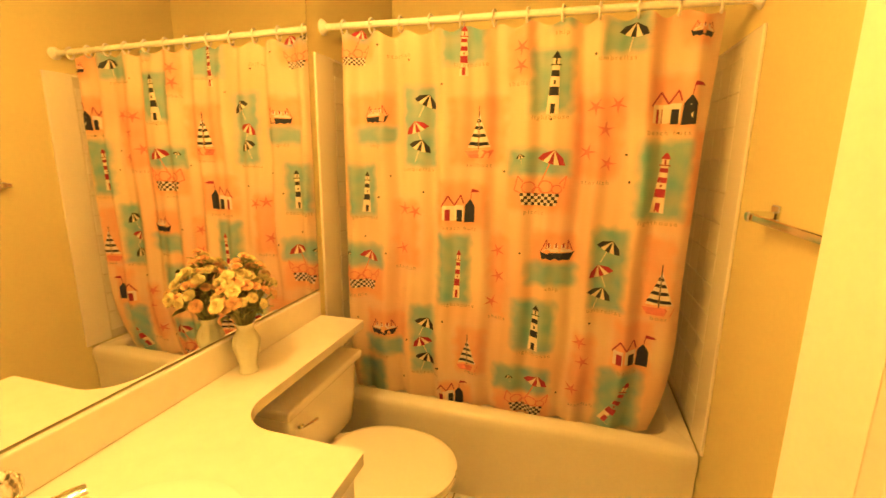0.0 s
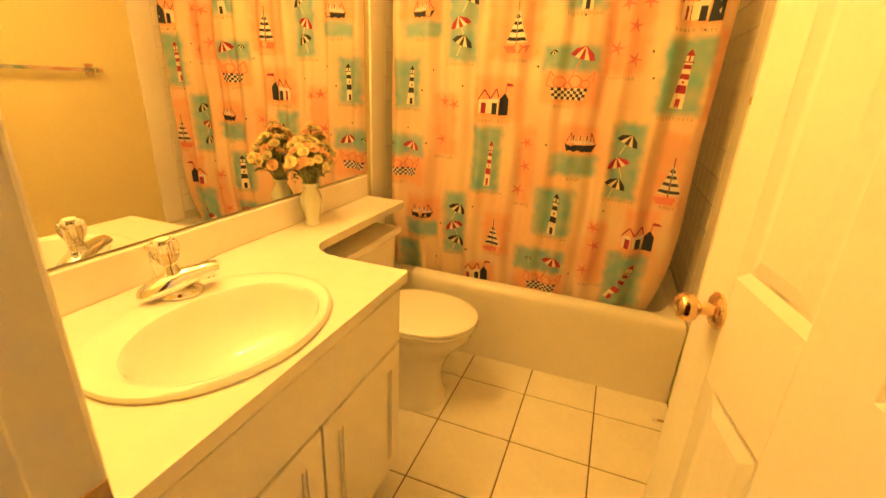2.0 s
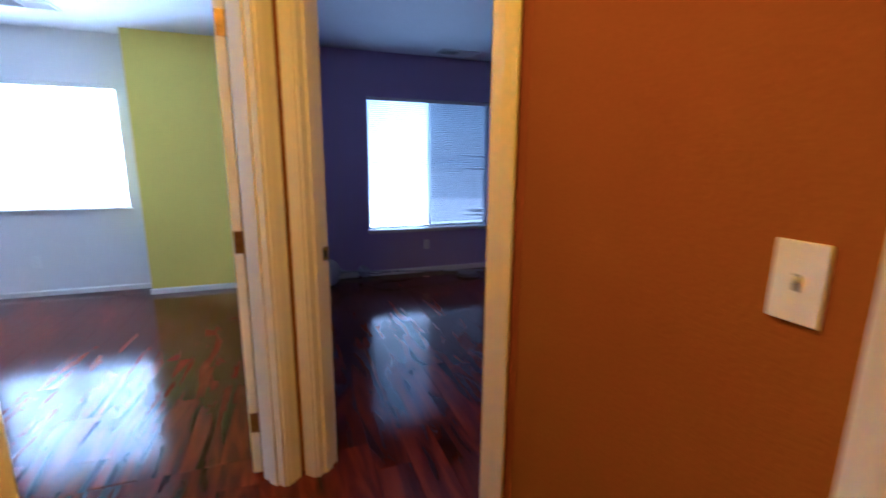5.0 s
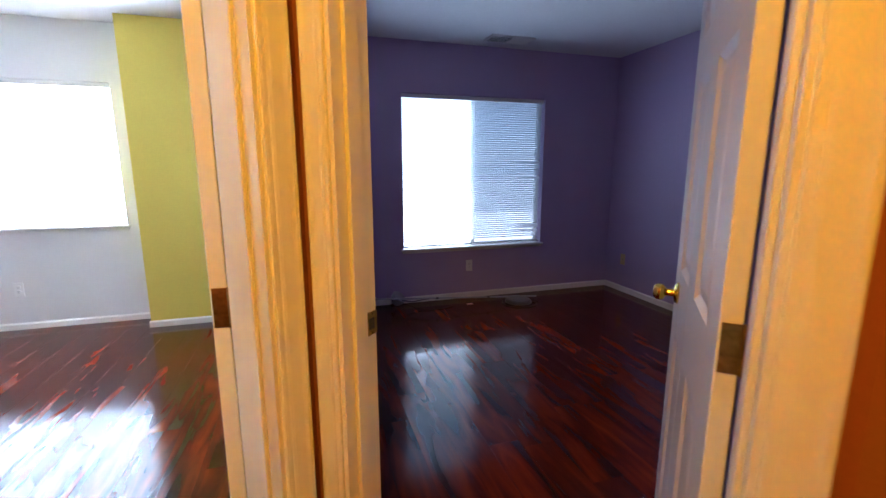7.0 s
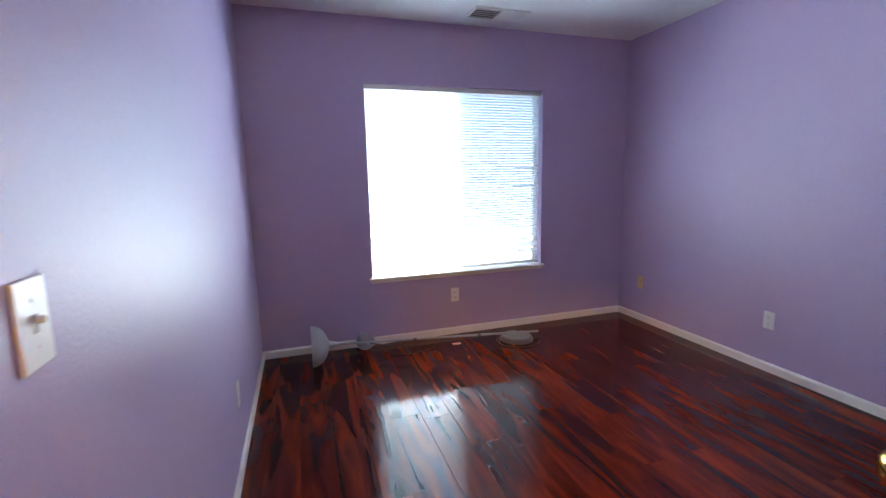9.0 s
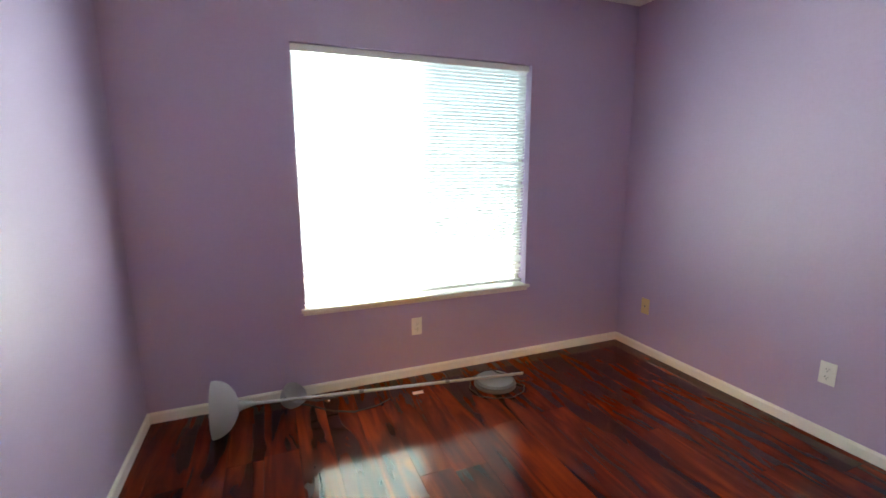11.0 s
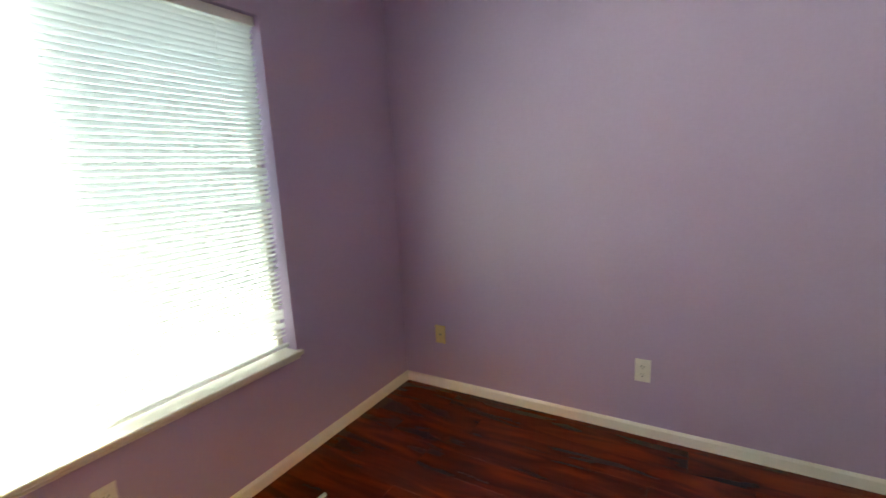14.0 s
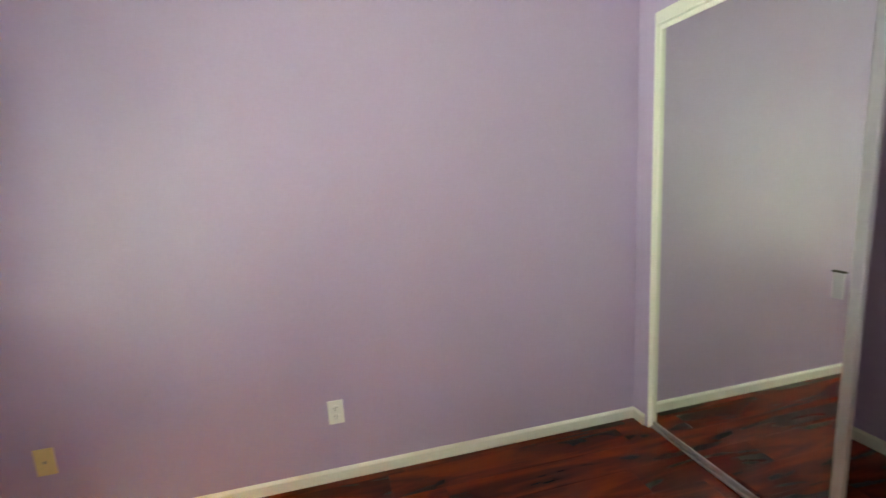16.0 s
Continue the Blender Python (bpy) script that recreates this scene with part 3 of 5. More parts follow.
# ---- outlets, switches, vents ----
def wall_plate(name, place, turn, kind, label, mat):
    """A plate on a wall; its back is at y = 0 and it faces -y before the turn."""
    ob = thing(name, label, "switch" if kind == "switch" else "outlet", place, turn=turn)
    part("cover_plate", boxed(-0.035, 0.035, -0.006, 0.0, -0.0575, 0.0575, 0.0025, 2), mat, ob)
    if kind == "outlet":
        for z in (-0.020, 0.020):
            face = part("receptacle", lathe(bmesh.new(), [(0.0165, 0), (0.0165, 0.0025), (0.015, 0.003)], 16, m=pose(0, -0.006, z, 90, 0, 0)), mat, ob)
            # raised dark pieces, coloured like the shade inside real openings
            for x in (-0.0065, 0.0065):
                part("slot", boxed(x - 0.0012, x + 0.0012, -0.0096, -0.0088, z - 0.001, z + 0.007), SLOT, face)
            part("ground_hole_shade", lathe(bmesh.new(), [(0.0024, 0), (0.0024, 0.0006)], 8, m=pose(0, -0.009, z - 0.008, 90, 0, 0)), SLOT, face)
    elif kind == "switch":
        # flat piece round the toggle, its dull colour painted as the slot's shadow
        part("toggle_slot_shade", boxed(-0.005, 0.005, -0.0070, -0.0058, -0.012, 0.012), MIRROREDGE, ob)
        part("toggle", boxed(-0.004, 0.004, -0.018, -0.006, 0.000, 0.009, 0.002), mat, ob)
    elif kind == "jack":
        part("jack", boxed(-0.006, 0.006, -0.0075, -0.0058, -0.006, 0.006, 0.001), MIRROREDGE, ob)
    for z in ((0.0,) if kind == "outlet" else (-0.030, 0.030)):
        part("screw", lathe(bmesh.new(), [(0.003, 0), (0.0026, 0.001)], 8, m=pose(0, -0.006, z, 90, 0, 0)), mat, ob)
    return ob


wall_plate("light_switch", (0.583, 1.925, 1.178), 0, "switch", "white toggle light switch on orange wall", PLASTIC)
wall_plate("wall_outlet", (PX0, 2.83, 0.338), 90, "outlet", "white duplex outlet on lilac wall below window", PLASTIC)
wall_plate("wall_outlet", (-2.555, PY1, 0.342), 0, "outlet", "white duplex outlet on lilac wall", PLASTIC)
wall_plate("telephone_jack", (-3.690, PY1, 0.350), 0, "jack", "yellowed phone jack plate on lilac wall", ALMOND)
wall_plate("light_switch", (-1.27, PY0, 1.13), 180, "switch", "white toggle light switch on lilac wall", PLASTIC)
wall_plate("wall_outlet", (-2.70, PY0, 0.34), 180, "outlet", "white duplex outlet on lilac partition", PLASTIC)
wall_plate("wall_outlet", (YX0, -1.02, 0.34), 90, "outlet", "white duplex outlet on white wall", PLASTIC)


def ceiling_vent(place, turn, label):
    ob = thing("ceiling_vent", label, "vent", place, turn=turn)
    # near-black sheet in place of the duct; its colour is the shade inside
    part("backing", boxed(-0.19, 0.19, -0.085, 0.085, -0.003, -0.0005), VENTSHADE, ob)
    for a in ((-0.21, 0.21, -0.105, -0.085), (-0.21, 0.21, 0.085, 0.105), (-0.21, -0.19, -0.085, 0.085), (0.19, 0.21, -0.085, 0.085), (-0.006, 0.006, -0.085, 0.085)):
        part("frame", boxed(*a, -0.012, 0.0, 0.002), PLASTIC, ob)
    sl = finish("slat", box(bmesh.new(), -0.0915, 0.0915, -0.008, 0.008, -0.0006, 0.0006), PLASTIC)
    for cx in (-0.098, 0.098):
        for i in range(5):
            s = new("slat", sl)
            s.parent = ob
            s.matrix_local = pose(cx, -0.066 + 0.033 * i, -0.0085, 40 if cx < 0 else -40, 0, 0)
    return ob


ceiling_vent((-3.68, 3.09, H), 90, "white louvred ceiling vent")
ceiling_vent((-3.45, -0.50, H), 90, "white louvred ceiling vent")

# ---- closet with mirror doors ----
mesh_thing("closet_door_track", boxed(CX + 0.012, CX + 0.085, 2.66, 4.380, 0.002, 0.014, 0.002), ALUMINIUM, "aluminium sliding door floor track", "track", "structure")
tr = thing("closet_trim", "white painted closet opening trim", "trim", kind="structure")
part("side_trim", boxed(CX - 0.004, CX + 0.10, 4.380, 4.387, 0, 2.06, 0.002), TRIM, tr)
part("side_trim", boxed(CX - 0.004, CX + 0.10, 2.64, 2.655, 0, 2.06, 0.002), TRIM, tr)
part("head_trim", boxed(CX - 0.006, CX + 0.10, 2.655, 4.380, 2.005, 2.06, 0.003), TRIM, tr)


def mirror_door(y0, y1, x, label):
    ob = thing("mirror_door", label, "closet door", group="closet mirror doors")
    z0, z1 = 0.016, 2.015
    part("mirror", boxed(x + 0.006, x + 0.010, y0 + 0.028, y1 - 0.004, z0 + 0.02, z1 - 0.02), OLDMIRROR, ob)
    part("backing", boxed(x + 0.0102, x + 0.020, y0 + 0.004, y1 - 0.004, z0, z1), WHITEWALL, ob)
    part("stile", boxed(x, x + 0.022, y0, y0 + 0.034, z0, z1, 0.003), ALUMINIUM, ob, "satin aluminium stile")
    part("stile", boxed(x, x + 0.022, y1 - 0.007, y1, z0, z1, 0.002), TRIM, ob)
    part("rail", boxed(x + 0.001, x + 0.021, y0 + 0.034, y1 - 0.007, z0, z0 + 0.026, 0.003), ALUMINIUM, ob)
    part("rail", boxed(x + 0.001, x + 0.021, y0 + 0.034, y1 - 0.007, z1 - 0.03, z1, 0.003), TRIM, ob)
    return ob


mirror_door(3.496, 4.379, CX + 0.018, "sliding closet door with full mirror")
mirror_door(3.515, 4.3793, CX + 0.052, "sliding closet door with full mirror, slid behind")
fp = thing("finger_pull", "small steel finger pull on mirror door", "door pull")
part("plate", boxed(CX + 0.0215, CX + 0.0245, 3.548, 3.580, 0.925, 1.010, 0.001), ALUMINIUM, fp)
part("lip", boxed(CX + 0.018, CX + 0.0245, 3.544, 3.584, 1.010, 1.016, 0.001), SLOT, fp)
baseboard("baseboard_closet_back", (-TH, PY1), (-TH, 2.60))


# ---- bathroom ----
# bathtub with apron, rim and basin
def bathtub():
    ob = thing("bathtub", "white enamelled alcove bathtub with apron", "bathtub")
    x0, x1, y0, y1, top = 0.004, BX - 0.004, TUBY, BY1 - 0.004, 0.405
    bm = bmesh.new()

    def ring(inx0, inx1, iny0, iny1, z, r, n=7):
        out = []
        for cx, cy, a0 in ((inx1 - r, iny1 - r, 0), (inx0 + r, iny1 - r, 90), (inx0 + r, iny0 + r, 180), (inx1 - r, iny0 + r, 270)):
            for k in range(n):
                a = radians(a0 + 90 * k / (n - 1))
                out.append(bm.verts.new((cx + r * math.cos(a), cy + r * math.sin(a), z)))
        return out

    rings = [ring(x0, x1, y0 + 0.018, y1, 0.0, 0.004), ring(x0, x1, y0 + 0.012, y1, 0.30, 0.004), ring(x0, x1, y0 + 0.004, y1, 0.335, 0.004),
             ring(x0, x1, y0, y1, 0.375, 0.006), ring(x0 + 0.002, x1 - 0.002, y0 + 0.004, y1, 0.395, 0.01), ring(x0 + 0.01, x1 - 0.01, y0 + 0.016, y1 - 0.01, top, 0.02),
             ring(x0 + 0.06, x1 - 0.07, y0 + 0.072, y1 - 0.05, top - 0.002, 0.10), ring(x0 + 0.075, x1 - 0.085, y0 + 0.088, y1 - 0.065, top - 0.02, 0.11),
             ring(x0 + 0.11, x1 - 0.16, y0 + 0.115, y1 - 0.09, 0.14, 0.12), ring(x0 + 0.16, x1 - 0.24, y0 + 0.16, y1 - 0.13, 0.10, 0.12)]
    for a, b in zip(rings, rings[1:]):
        n = len(a)
        for i in range(n):
            bm.faces.new((a[i], a[(i + 1) % n], b[(i + 1) % n], b[i]))
    bm.faces.new(rings[-1])
    bm.faces.new(rings[0][::-1])
    part("tub_body", bm, ENAMEL, ob, smooth=True)
    part("drain", lathe(bmesh.new(), [(0.03, 0.101), (0.03, 0.104), (0.02, 0.105)], 18, m=pose(0.30, 4.12, 0)), CHROME, ob, "chrome drain")
    return ob


bathtub()

# tub surround: smooth edge strips, then square tiles up to shoulder height
SZ0, SZ1 = 0.407, 1.800
tile_pitch = 0.108
sq = finish("wall_tile", box(bmesh.new(), -0.0525, 0.0525, -0.003, 0.003, -0.0525, 0.0525, 0.0012), WALLTILE)
for side, x, sgn in (("west", 0.0, 1), ("east", BX, -1)):
    s = tagged(new("tub_surround_" + side, finish("tub_surround", box(bmesh.new(), min(x, x + 0.006 * sgn), max(x, x + 0.006 * sgn), TUBY + 0.115, BY1, SZ0, SZ1), WALLGROUT)), "white square tile tub surround", "tile surround", kind="structure")
    part("edge_strip", boxed(min(x, x + 0.011 * sgn), max(x, x + 0.011 * sgn), TUBY - 0.02, TUBY + 0.113, SZ0, SZ1 + 0.012, 0.004, 2), ENAMEL, s, "smooth white edge strip")
    part("edge_strip", boxed(min(x, x + 0.010 * sgn), max(x, x + 0.010 * sgn), TUBY + 0.115, BY1, SZ1, SZ1 + 0.012, 0.003), ENAMEL, s)
    for i in range(6):
        for k in range(12):
            o = new("wall_tile", sq)
            o.parent = s
            o.matrix_local = pose(x + 0.0075 * sgn, TUBY + 0.115 + tile_pitch * (i + 0.5), SZ0 + 0.046 + tile_pitch * (k + 0.5), 0, 0, 90)
mesh_thing("tub_surround_north", boxed(0.012, BX - 0.012, BY1 - 0.008, BY1, SZ0, SZ1 + 0.01), WALLTILE, "white tiled wall behind the tub", "tile surround", "structure")


# vanity cabinet
def vanity():
    y0, y1, xf = BY0 + 0.004, 2.925, 0.545
    ob = thing("vanity_cabinet", "white laminate vanity cabinet with two doors", "cabinet")
    part("carcass", boxed(0.004, xf - 0.018, y0, y1, 0.10, 0.640, 0.001), CABINET, ob)
    part("front_frame", boxed(xf - 0.018, xf, y0, y1, 0.10, 0.752, 0.001), CABINET, ob)
    part("side_panel", boxed(0.004, xf - 0.018, y1 - 0.016, y1, 0.640, 0.752), CABINET, ob)
    part("toe_kick", boxed(0.004, xf - 0.06, y0 + 0.002, y1 - 0.001, 0.0, 0.10), CABINET, ob, "recessed toe kick")
    part("false_drawer_front", boxed(xf + 0.001, xf + 0.016, y0 + 0.006, y1 - 0.004, 0.566, 0.736, 0.002), CABINET, ob, "plain white false drawer front")
    # dark strip laid in the joint; the shade there is its colour
    part("shadow_strip", boxed(xf, xf + 0.004, y0 + 0.008, y1 - 0.006, 0.556, 0.566), GAPSHADE, ob)
    ym = 2.535
    for a, b in ((y0 + 0.006, ym - 0.004), (ym + 0.004, y1 - 0.004)):
        d = part("cabinet_door", boxed(xf + 0.001, xf + 0.016, a, b, 0.112, 0.556, 0.002), CABINET, ob)
        for y in (a + 0.055, b - 0.075):
            bm = bmesh.new()
            box(bm, xf + 0.016, xf + 0.021, y, y + 0.006, 0.165, 0.498, 0.0018)
            box(bm, xf + 0.016, xf + 0.021, y + 0.014, y + 0.020, 0.165, 0.498, 0.0018)
            part("vertical_bead", bm, CABINET, d, "raised double vertical bead")
    return ob


vanity()


def counter_top():
    """One slab: the basin part, then a narrow ledge over the cistern, with a curved inside corner and a hole for the basin."""
    ob = thing("vanity_counter", "cream cultured marble counter with ledge", "counter")
    z0, z1 = 0.754, 0.785
    y0, ya, y1, xw, xn = BY0 + 0.002, 2.945, 3.668, 0.575, 0.212
    out = [(0.002, y0), (xw - 0.006, y0), (xw, y0 + 0.006), (xw, ya - 0.006), (xw - 0.006, ya)]
    cx, cy, r = xn + 0.115, ya + 0.115, 0.115
    out += [(cx - r * math.sin(radians(a)), cy - r * math.cos(radians(a))) for a in range(0, 91, 10)]
    out += [(xn, y1 - 0.006), (xn - 0.006, y1), (0.002, y1)]
    hole = [(0.345 + 0.185 * math.cos(2 * math.pi * k / 40), 2.50 + 0.230 * math.sin(2 * math.pi * k / 40)) for k in range(40)]
    bm = bmesh.new()
    edges = []
    for loop in (out, hole):
        vs = [bm.verts.new((x, y, z1)) for x, y in loop]
        edges += [bm.edges.new((vs[i], vs[(i + 1) % len(vs)])) for i in range(len(vs))]
    bmesh.ops.triangle_fill(bm, edges=edges, use_beauty=True)
    ext = bmesh.ops.extrude_face_region(bm, geom=list(bm.faces))
    for v in ext["geom"]:
        if isinstance(v, bmesh.types.BMVert):
            v.co.z = z0
    part("slab", bm, COUNTER, ob)
    part("backsplash", boxed(0.002, 0.021, y0, y1 - 0.002, z1 + 0.0005, 0.885, 0.004, 2), COUNTER, ob, "cream backsplash")
    return ob


counter_top()


def wash_basin():
    ob = thing("wash_basin", "white oval drop-in wash basin", "sink", (0.345, 2.50, 0.785))
    rows = [(1.0, 0.001), (1.012, 0.006), (1.0, 0.013), (0.94, 0.0175), (0.88, 0.016), (0.82, 0.010), (0.79, -0.004), (0.765, -0.03), (0.70, -0.075), (0.56, -0.112), (0.35, -0.130), (0.14, -0.136), (0.11, -0.137)]
    bm = bmesh.new()
    segs = 56
    rings = []
    for r, z in rows:
        k = (1 - r) * 1.0
        ring = []
        for i in range(segs):
            a = 2 * math.pi * i / segs
            # the deck is wider towards the wall, where the tap stands
            rx = 0.208 * r
            off = 0.030 * min(1, max(0, (1.0 - r) / 0.2))
            if r < 0.2:
                rx, ry = 0.235 * r, 0.235 * r
            else:
                ry = 0.262 * r
            if 0.2 < r < 0.85:
                rx *= 0.93
            ring.append(bm.verts.new((off + rx * math.cos(a), ry * math.sin(a), z)))
        rings.append(ring)
    for a, b in zip(rings, rings[1:]):
        for i in range(segs):
            bm.faces.new((a[i], a[(i + 1) % segs], b[(i + 1) % segs], b[i]))
    bm.faces.new(rings[-1])
    part("bowl", bm, PORCELAIN, ob, smooth=True)
    dr = part("drain", lathe(bmesh.new(), [(0.027, -0.136), (0.027, -0.133), (0.022, -0.1325), (0.019, -0.135)], 22, m=pose(0.018, 0, 0)), CHROME, ob, "chrome pop-up drain", smooth=True)
    part("stopper", lathe(bmesh.new(), [(0.017, -0.1345), (0.017, -0.131), (0.010, -0.1285)], 20, m=pose(0.018, 0, 0)), CHROME, dr)
    part("overflow_ring", lathe(bmesh.new(), [(0.009, 0), (0.009, 0.002), (0.006, 0.0025)], 14, m=pose(0.182, 0, -0.035, 0, -72, 0)), CHROME, ob)
    return ob


wash_basin()


def faucet():
    ob = thing("basin_faucet", "chrome single-handle faucet with clear acrylic knob", "faucet", (0.172, 2.548, 0.8012), turn=66)
    plate = bmesh.new()
    lathe(plate, [(1.0, 0), (1.0, 0.006), (0.92, 0.012), (0.70, 0.015)], 28, 0.050, 0.036)
    part("base_plate", plate, CHROME, ob, smooth=True)
    sp = bmesh.new()
    rings = []
    for x, z, w, h in ((-0.066, 0.012, 0.010, 0.008), (-0.060, 0.016, 0.022, 0.014), (-0.036, 0.024, 0.030, 0.022), (0.0, 0.033, 0.031, 0.029), (0.032, 0.038, 0.028, 0.026), (0.064, 0.043, 0.025, 0.021), (0.092, 0.047, 0.023, 0.018), (0.106, 0.047, 0.021, 0.0165)):
        rings.append([sp.verts.new((x - 0.022, w * math.cos(2 * math.pi * i / 18), z + h * math.sin(2 * math.pi * i / 18))) for i in range(18)])
    for a, b in zip(rings, rings[1:]):
        for i in range(18):
            sp.faces.new((a[i], a[(i + 1) % 18], b[(i + 1) % 18], b[i]))
    sp.faces.new(rings[0])
    sp.faces.new(rings[-1])
    spout = part("spout", sp, CHROME, ob, smooth=True)
    part("aerator", lathe(bmesh.new(), [(0.0115, 0.034), (0.0115, 0.050)], 16, m=pose(0.070, 0, -0.010)), CHROME, spout, smooth=True)
    stem = part("stem", lathe(bmesh.new(), [(0.021, 0.040), (0.020, 0.055), (0.016, 0.070), (0.013, 0.080)], 18, m=pose(-0.006, 0, 0, 0, -6, 0)), CHROME, ob, smooth=True)
    kb = bmesh.new()
    seg = 40
    rings = []
    for r, z in ((0.014, 0.078), (0.019, 0.086), (0.026, 0.100), (0.0295, 0.116), (0.0285, 0.128), (0.022, 0.136), (0.012, 0.138)):
        f = lambda i: r * (1 + 0.06 * math.cos(10 * 2 * math.pi * i / seg))
        rings.append([kb.verts.new((f(i) * math.cos(2 * math.pi * i / seg), f(i) * math.sin(2 * math.pi * i / seg), z)) for i in range(seg)])
    for a, b in zip(rings, rings[1:]):
        for i in range(seg):
            kb.faces.new((a[i], a[(i + 1) % seg], b[(i + 1) % seg], b[i]))
    kb.faces.new(rings[-1])
    kb.faces.new(rings[0][::-1])
    kb.transform(pose(-0.006, 0, 0, 0, -6, 0))
    kn = part("handle", kb, ACRYLIC, ob, "clear fluted acrylic knob")
    part("handle_cap", lathe(bmesh.new(), [(0.015, 0.1385), (0.015, 0.1405), (0.011, 0.142)], 18, m=pose(-0.006, 0, 0, 0, -6, 0)), PLASTIC, kn, "white fluted cap")
    part("handle_core", lathe(bmesh.new(), [(0.009, 0.082), (0.009, 0.126)], 14, m=pose(-0.006, 0, 0, 0, -6, 0)), CHROME, kn)
    rod_ = part("lift_rod", tube(bmesh.new(), [(-0.044, 0.004, 0.018), (-0.050, 0.004, 0.118)], 0.0028, 8), CHROME, ob, "chrome drain lift rod")
    part("rod_knob", lathe(bmesh.new(), [(0.003, 0.116), (0.0055, 0.121), (0.0045, 0.128)], 12, m=pose(-0.050, 0.004, 0)), CHROME, rod_)
    return ob


faucet()

# wall mirror
mi = thing("wall_mirror", "large frameless wall mirror above the vanity", "mirror")
part("glass", boxed(0.0015, 0.006, BY0 + 0.02, 3.682, 0.892, 2.02), MIRROR, mi)
part("bottom_channel", boxed(0.001, 0.0068, BY0 + 0.02, 3.682, 0.8885, 0.8918), MIRROREDGE, mi, "thin dark mirror channel")
part("edge", boxed(0.0015, 0.0062, 3.6822, 3.684, 0.892, 2.02), MIRROREDGE, mi)


# toilet
def toilet():
    cy = 3.375
    ob = thing("toilet", "white porcelain toilet with closed lid", "toilet")

    def loft(rows, segs=40, caps=True):
        """Rings of (z, back x, front x, half width, squareness)."""
        bm = bmesh.new()
        rings = []
        for z, xb, xf, hw, sq_ in rows:
            ring = []
            for i in range(segs):
                a = 2 * math.pi * i / segs
                c, s = math.cos(a), math.sin(a)
                e = sq_
                px = (abs(c) ** e) * (1 if c >= 0 else -1)
                py = (abs(s) ** e) * (1 if s >= 0 else -1)
                ring.append(bm.verts.new(((xb + xf) / 2 + (xf - xb) / 2 * px, cy + hw * py, z)))
            rings.append(ring)
        for a, b in zip(rings, rings[1:]):
            for i in range(segs):
                bm.faces.new((a[i], a[(i + 1) % segs], b[(i + 1) % segs], b[i]))
        if caps:
            bm.faces.new(rings[0][::-1])
            bm.faces.new(rings[-1])
        return bm

    part("bowl", loft([(0.0, 0.10, 0.560, 0.135, 0.8), (0.02, 0.10, 0.556, 0.132, 0.82), (0.05, 0.11, 0.542, 0.120, 0.85), (0.14, 0.11, 0.535, 0.114, 0.9), (0.20, 0.10, 0.550, 0.122, 0.95),
                       (0.26, 0.09, 0.585, 0.140, 1.0), (0.31, 0.08, 0.635, 0.168, 1.0), (0.345, 0.08, 0.655, 0.178, 1.0), (0.372, 0.08, 0.658, 0.180, 1.0), (0.380, 0.085, 0.652, 0.175, 1.0)]), PORCELAIN, ob, smooth=True)
    part("seat", loft([(0.381, 0.215, 0.668, 0.184, 0.95), (0.386, 0.212, 0.673, 0.188, 0.95), (0.396, 0.212, 0.673, 0.188, 0.95), (0.400, 0.216, 0.668, 0.184, 0.95)]), PORCELAIN, ob, "white toilet seat", smooth=True)
    part("lid", loft([(0.4015, 0.21, 0.668, 0.184, 0.95), (0.405, 0.206, 0.674, 0.189, 0.95), (0.415, 0.206, 0.674, 0.189, 0.95), (0.421, 0.214, 0.664, 0.180, 0.95), (0.424, 0.235, 0.64, 0.16, 0.95)]), PORCELAIN, ob, "closed white lid", smooth=True)
    tk = bmesh.new()
    rings = []
    for z, d, hw in ((0.385, 0.170, 0.205), (0.40, 0.178, 0.212), (0.50, 0.182, 0.222), (0.632, 0.186, 0.230)):
        ring = []
        for i in range(32):
            a = 2 * math.pi * i / 32
            c, s = math.cos(a), math.sin(a)
            ring.append(tk.verts.new((0.012 + d / 2 + d / 2 * math.copysign(abs(c) ** 0.28, c), 3.415 + hw * math.copysign(abs(s) ** 0.28, s), z)))
        rings.append(ring)
    for a, b in zip(rings, rings[1:]):
        for i in range(32):
            tk.faces.new((a[i], a[(i + 1) % 32], b[(i + 1) % 32], b[i]))
    tk.faces.new(rings[0][::-1])
    tk.faces.new(rings[-1])
    tank = part("tank", tk, PORCELAIN, ob, "white cistern", smooth=True)
    part("tank_lid", boxed(0.006, 0.208, 3.172, 3.655, 0.633, 0.667, 0.010, 3), PORCELAIN, tank, smooth=True)
    lv = bmesh.new()
    lathe(lv, [(0.010, 0), (0.010, 0.008), (0.006, 0.012)], 14, m=pose(0.199, 3.235, 0.585, 0, 90, 0))
    tube(lv, [(0.212, 3.235, 0.585), (0.216, 3.275, 0.578), (0.216, 3.305, 0.572)], [0.004, 0.005, 0.006], 8)
    part("flush_lever", lv, CHROME, tank, "chrome flush lever")
    for y in (cy - 0.07, cy + 0.07):
        part("seat_hinge", boxed(0.196, 0.222, y - 0.018, y + 0.018, 0.384, 0.413, 0.005), PORCELAIN, ob)
        part("bolt_cap", lathe(bmesh.new(), [(0.014, 0), (0.013, 0.012), (0.006, 0.018)], 14, m=pose(0.30, cy + (0.117 if y > cy else -0.117), 0.001)), PORCELAIN, ob, smooth=True)
    return ob


toilet()

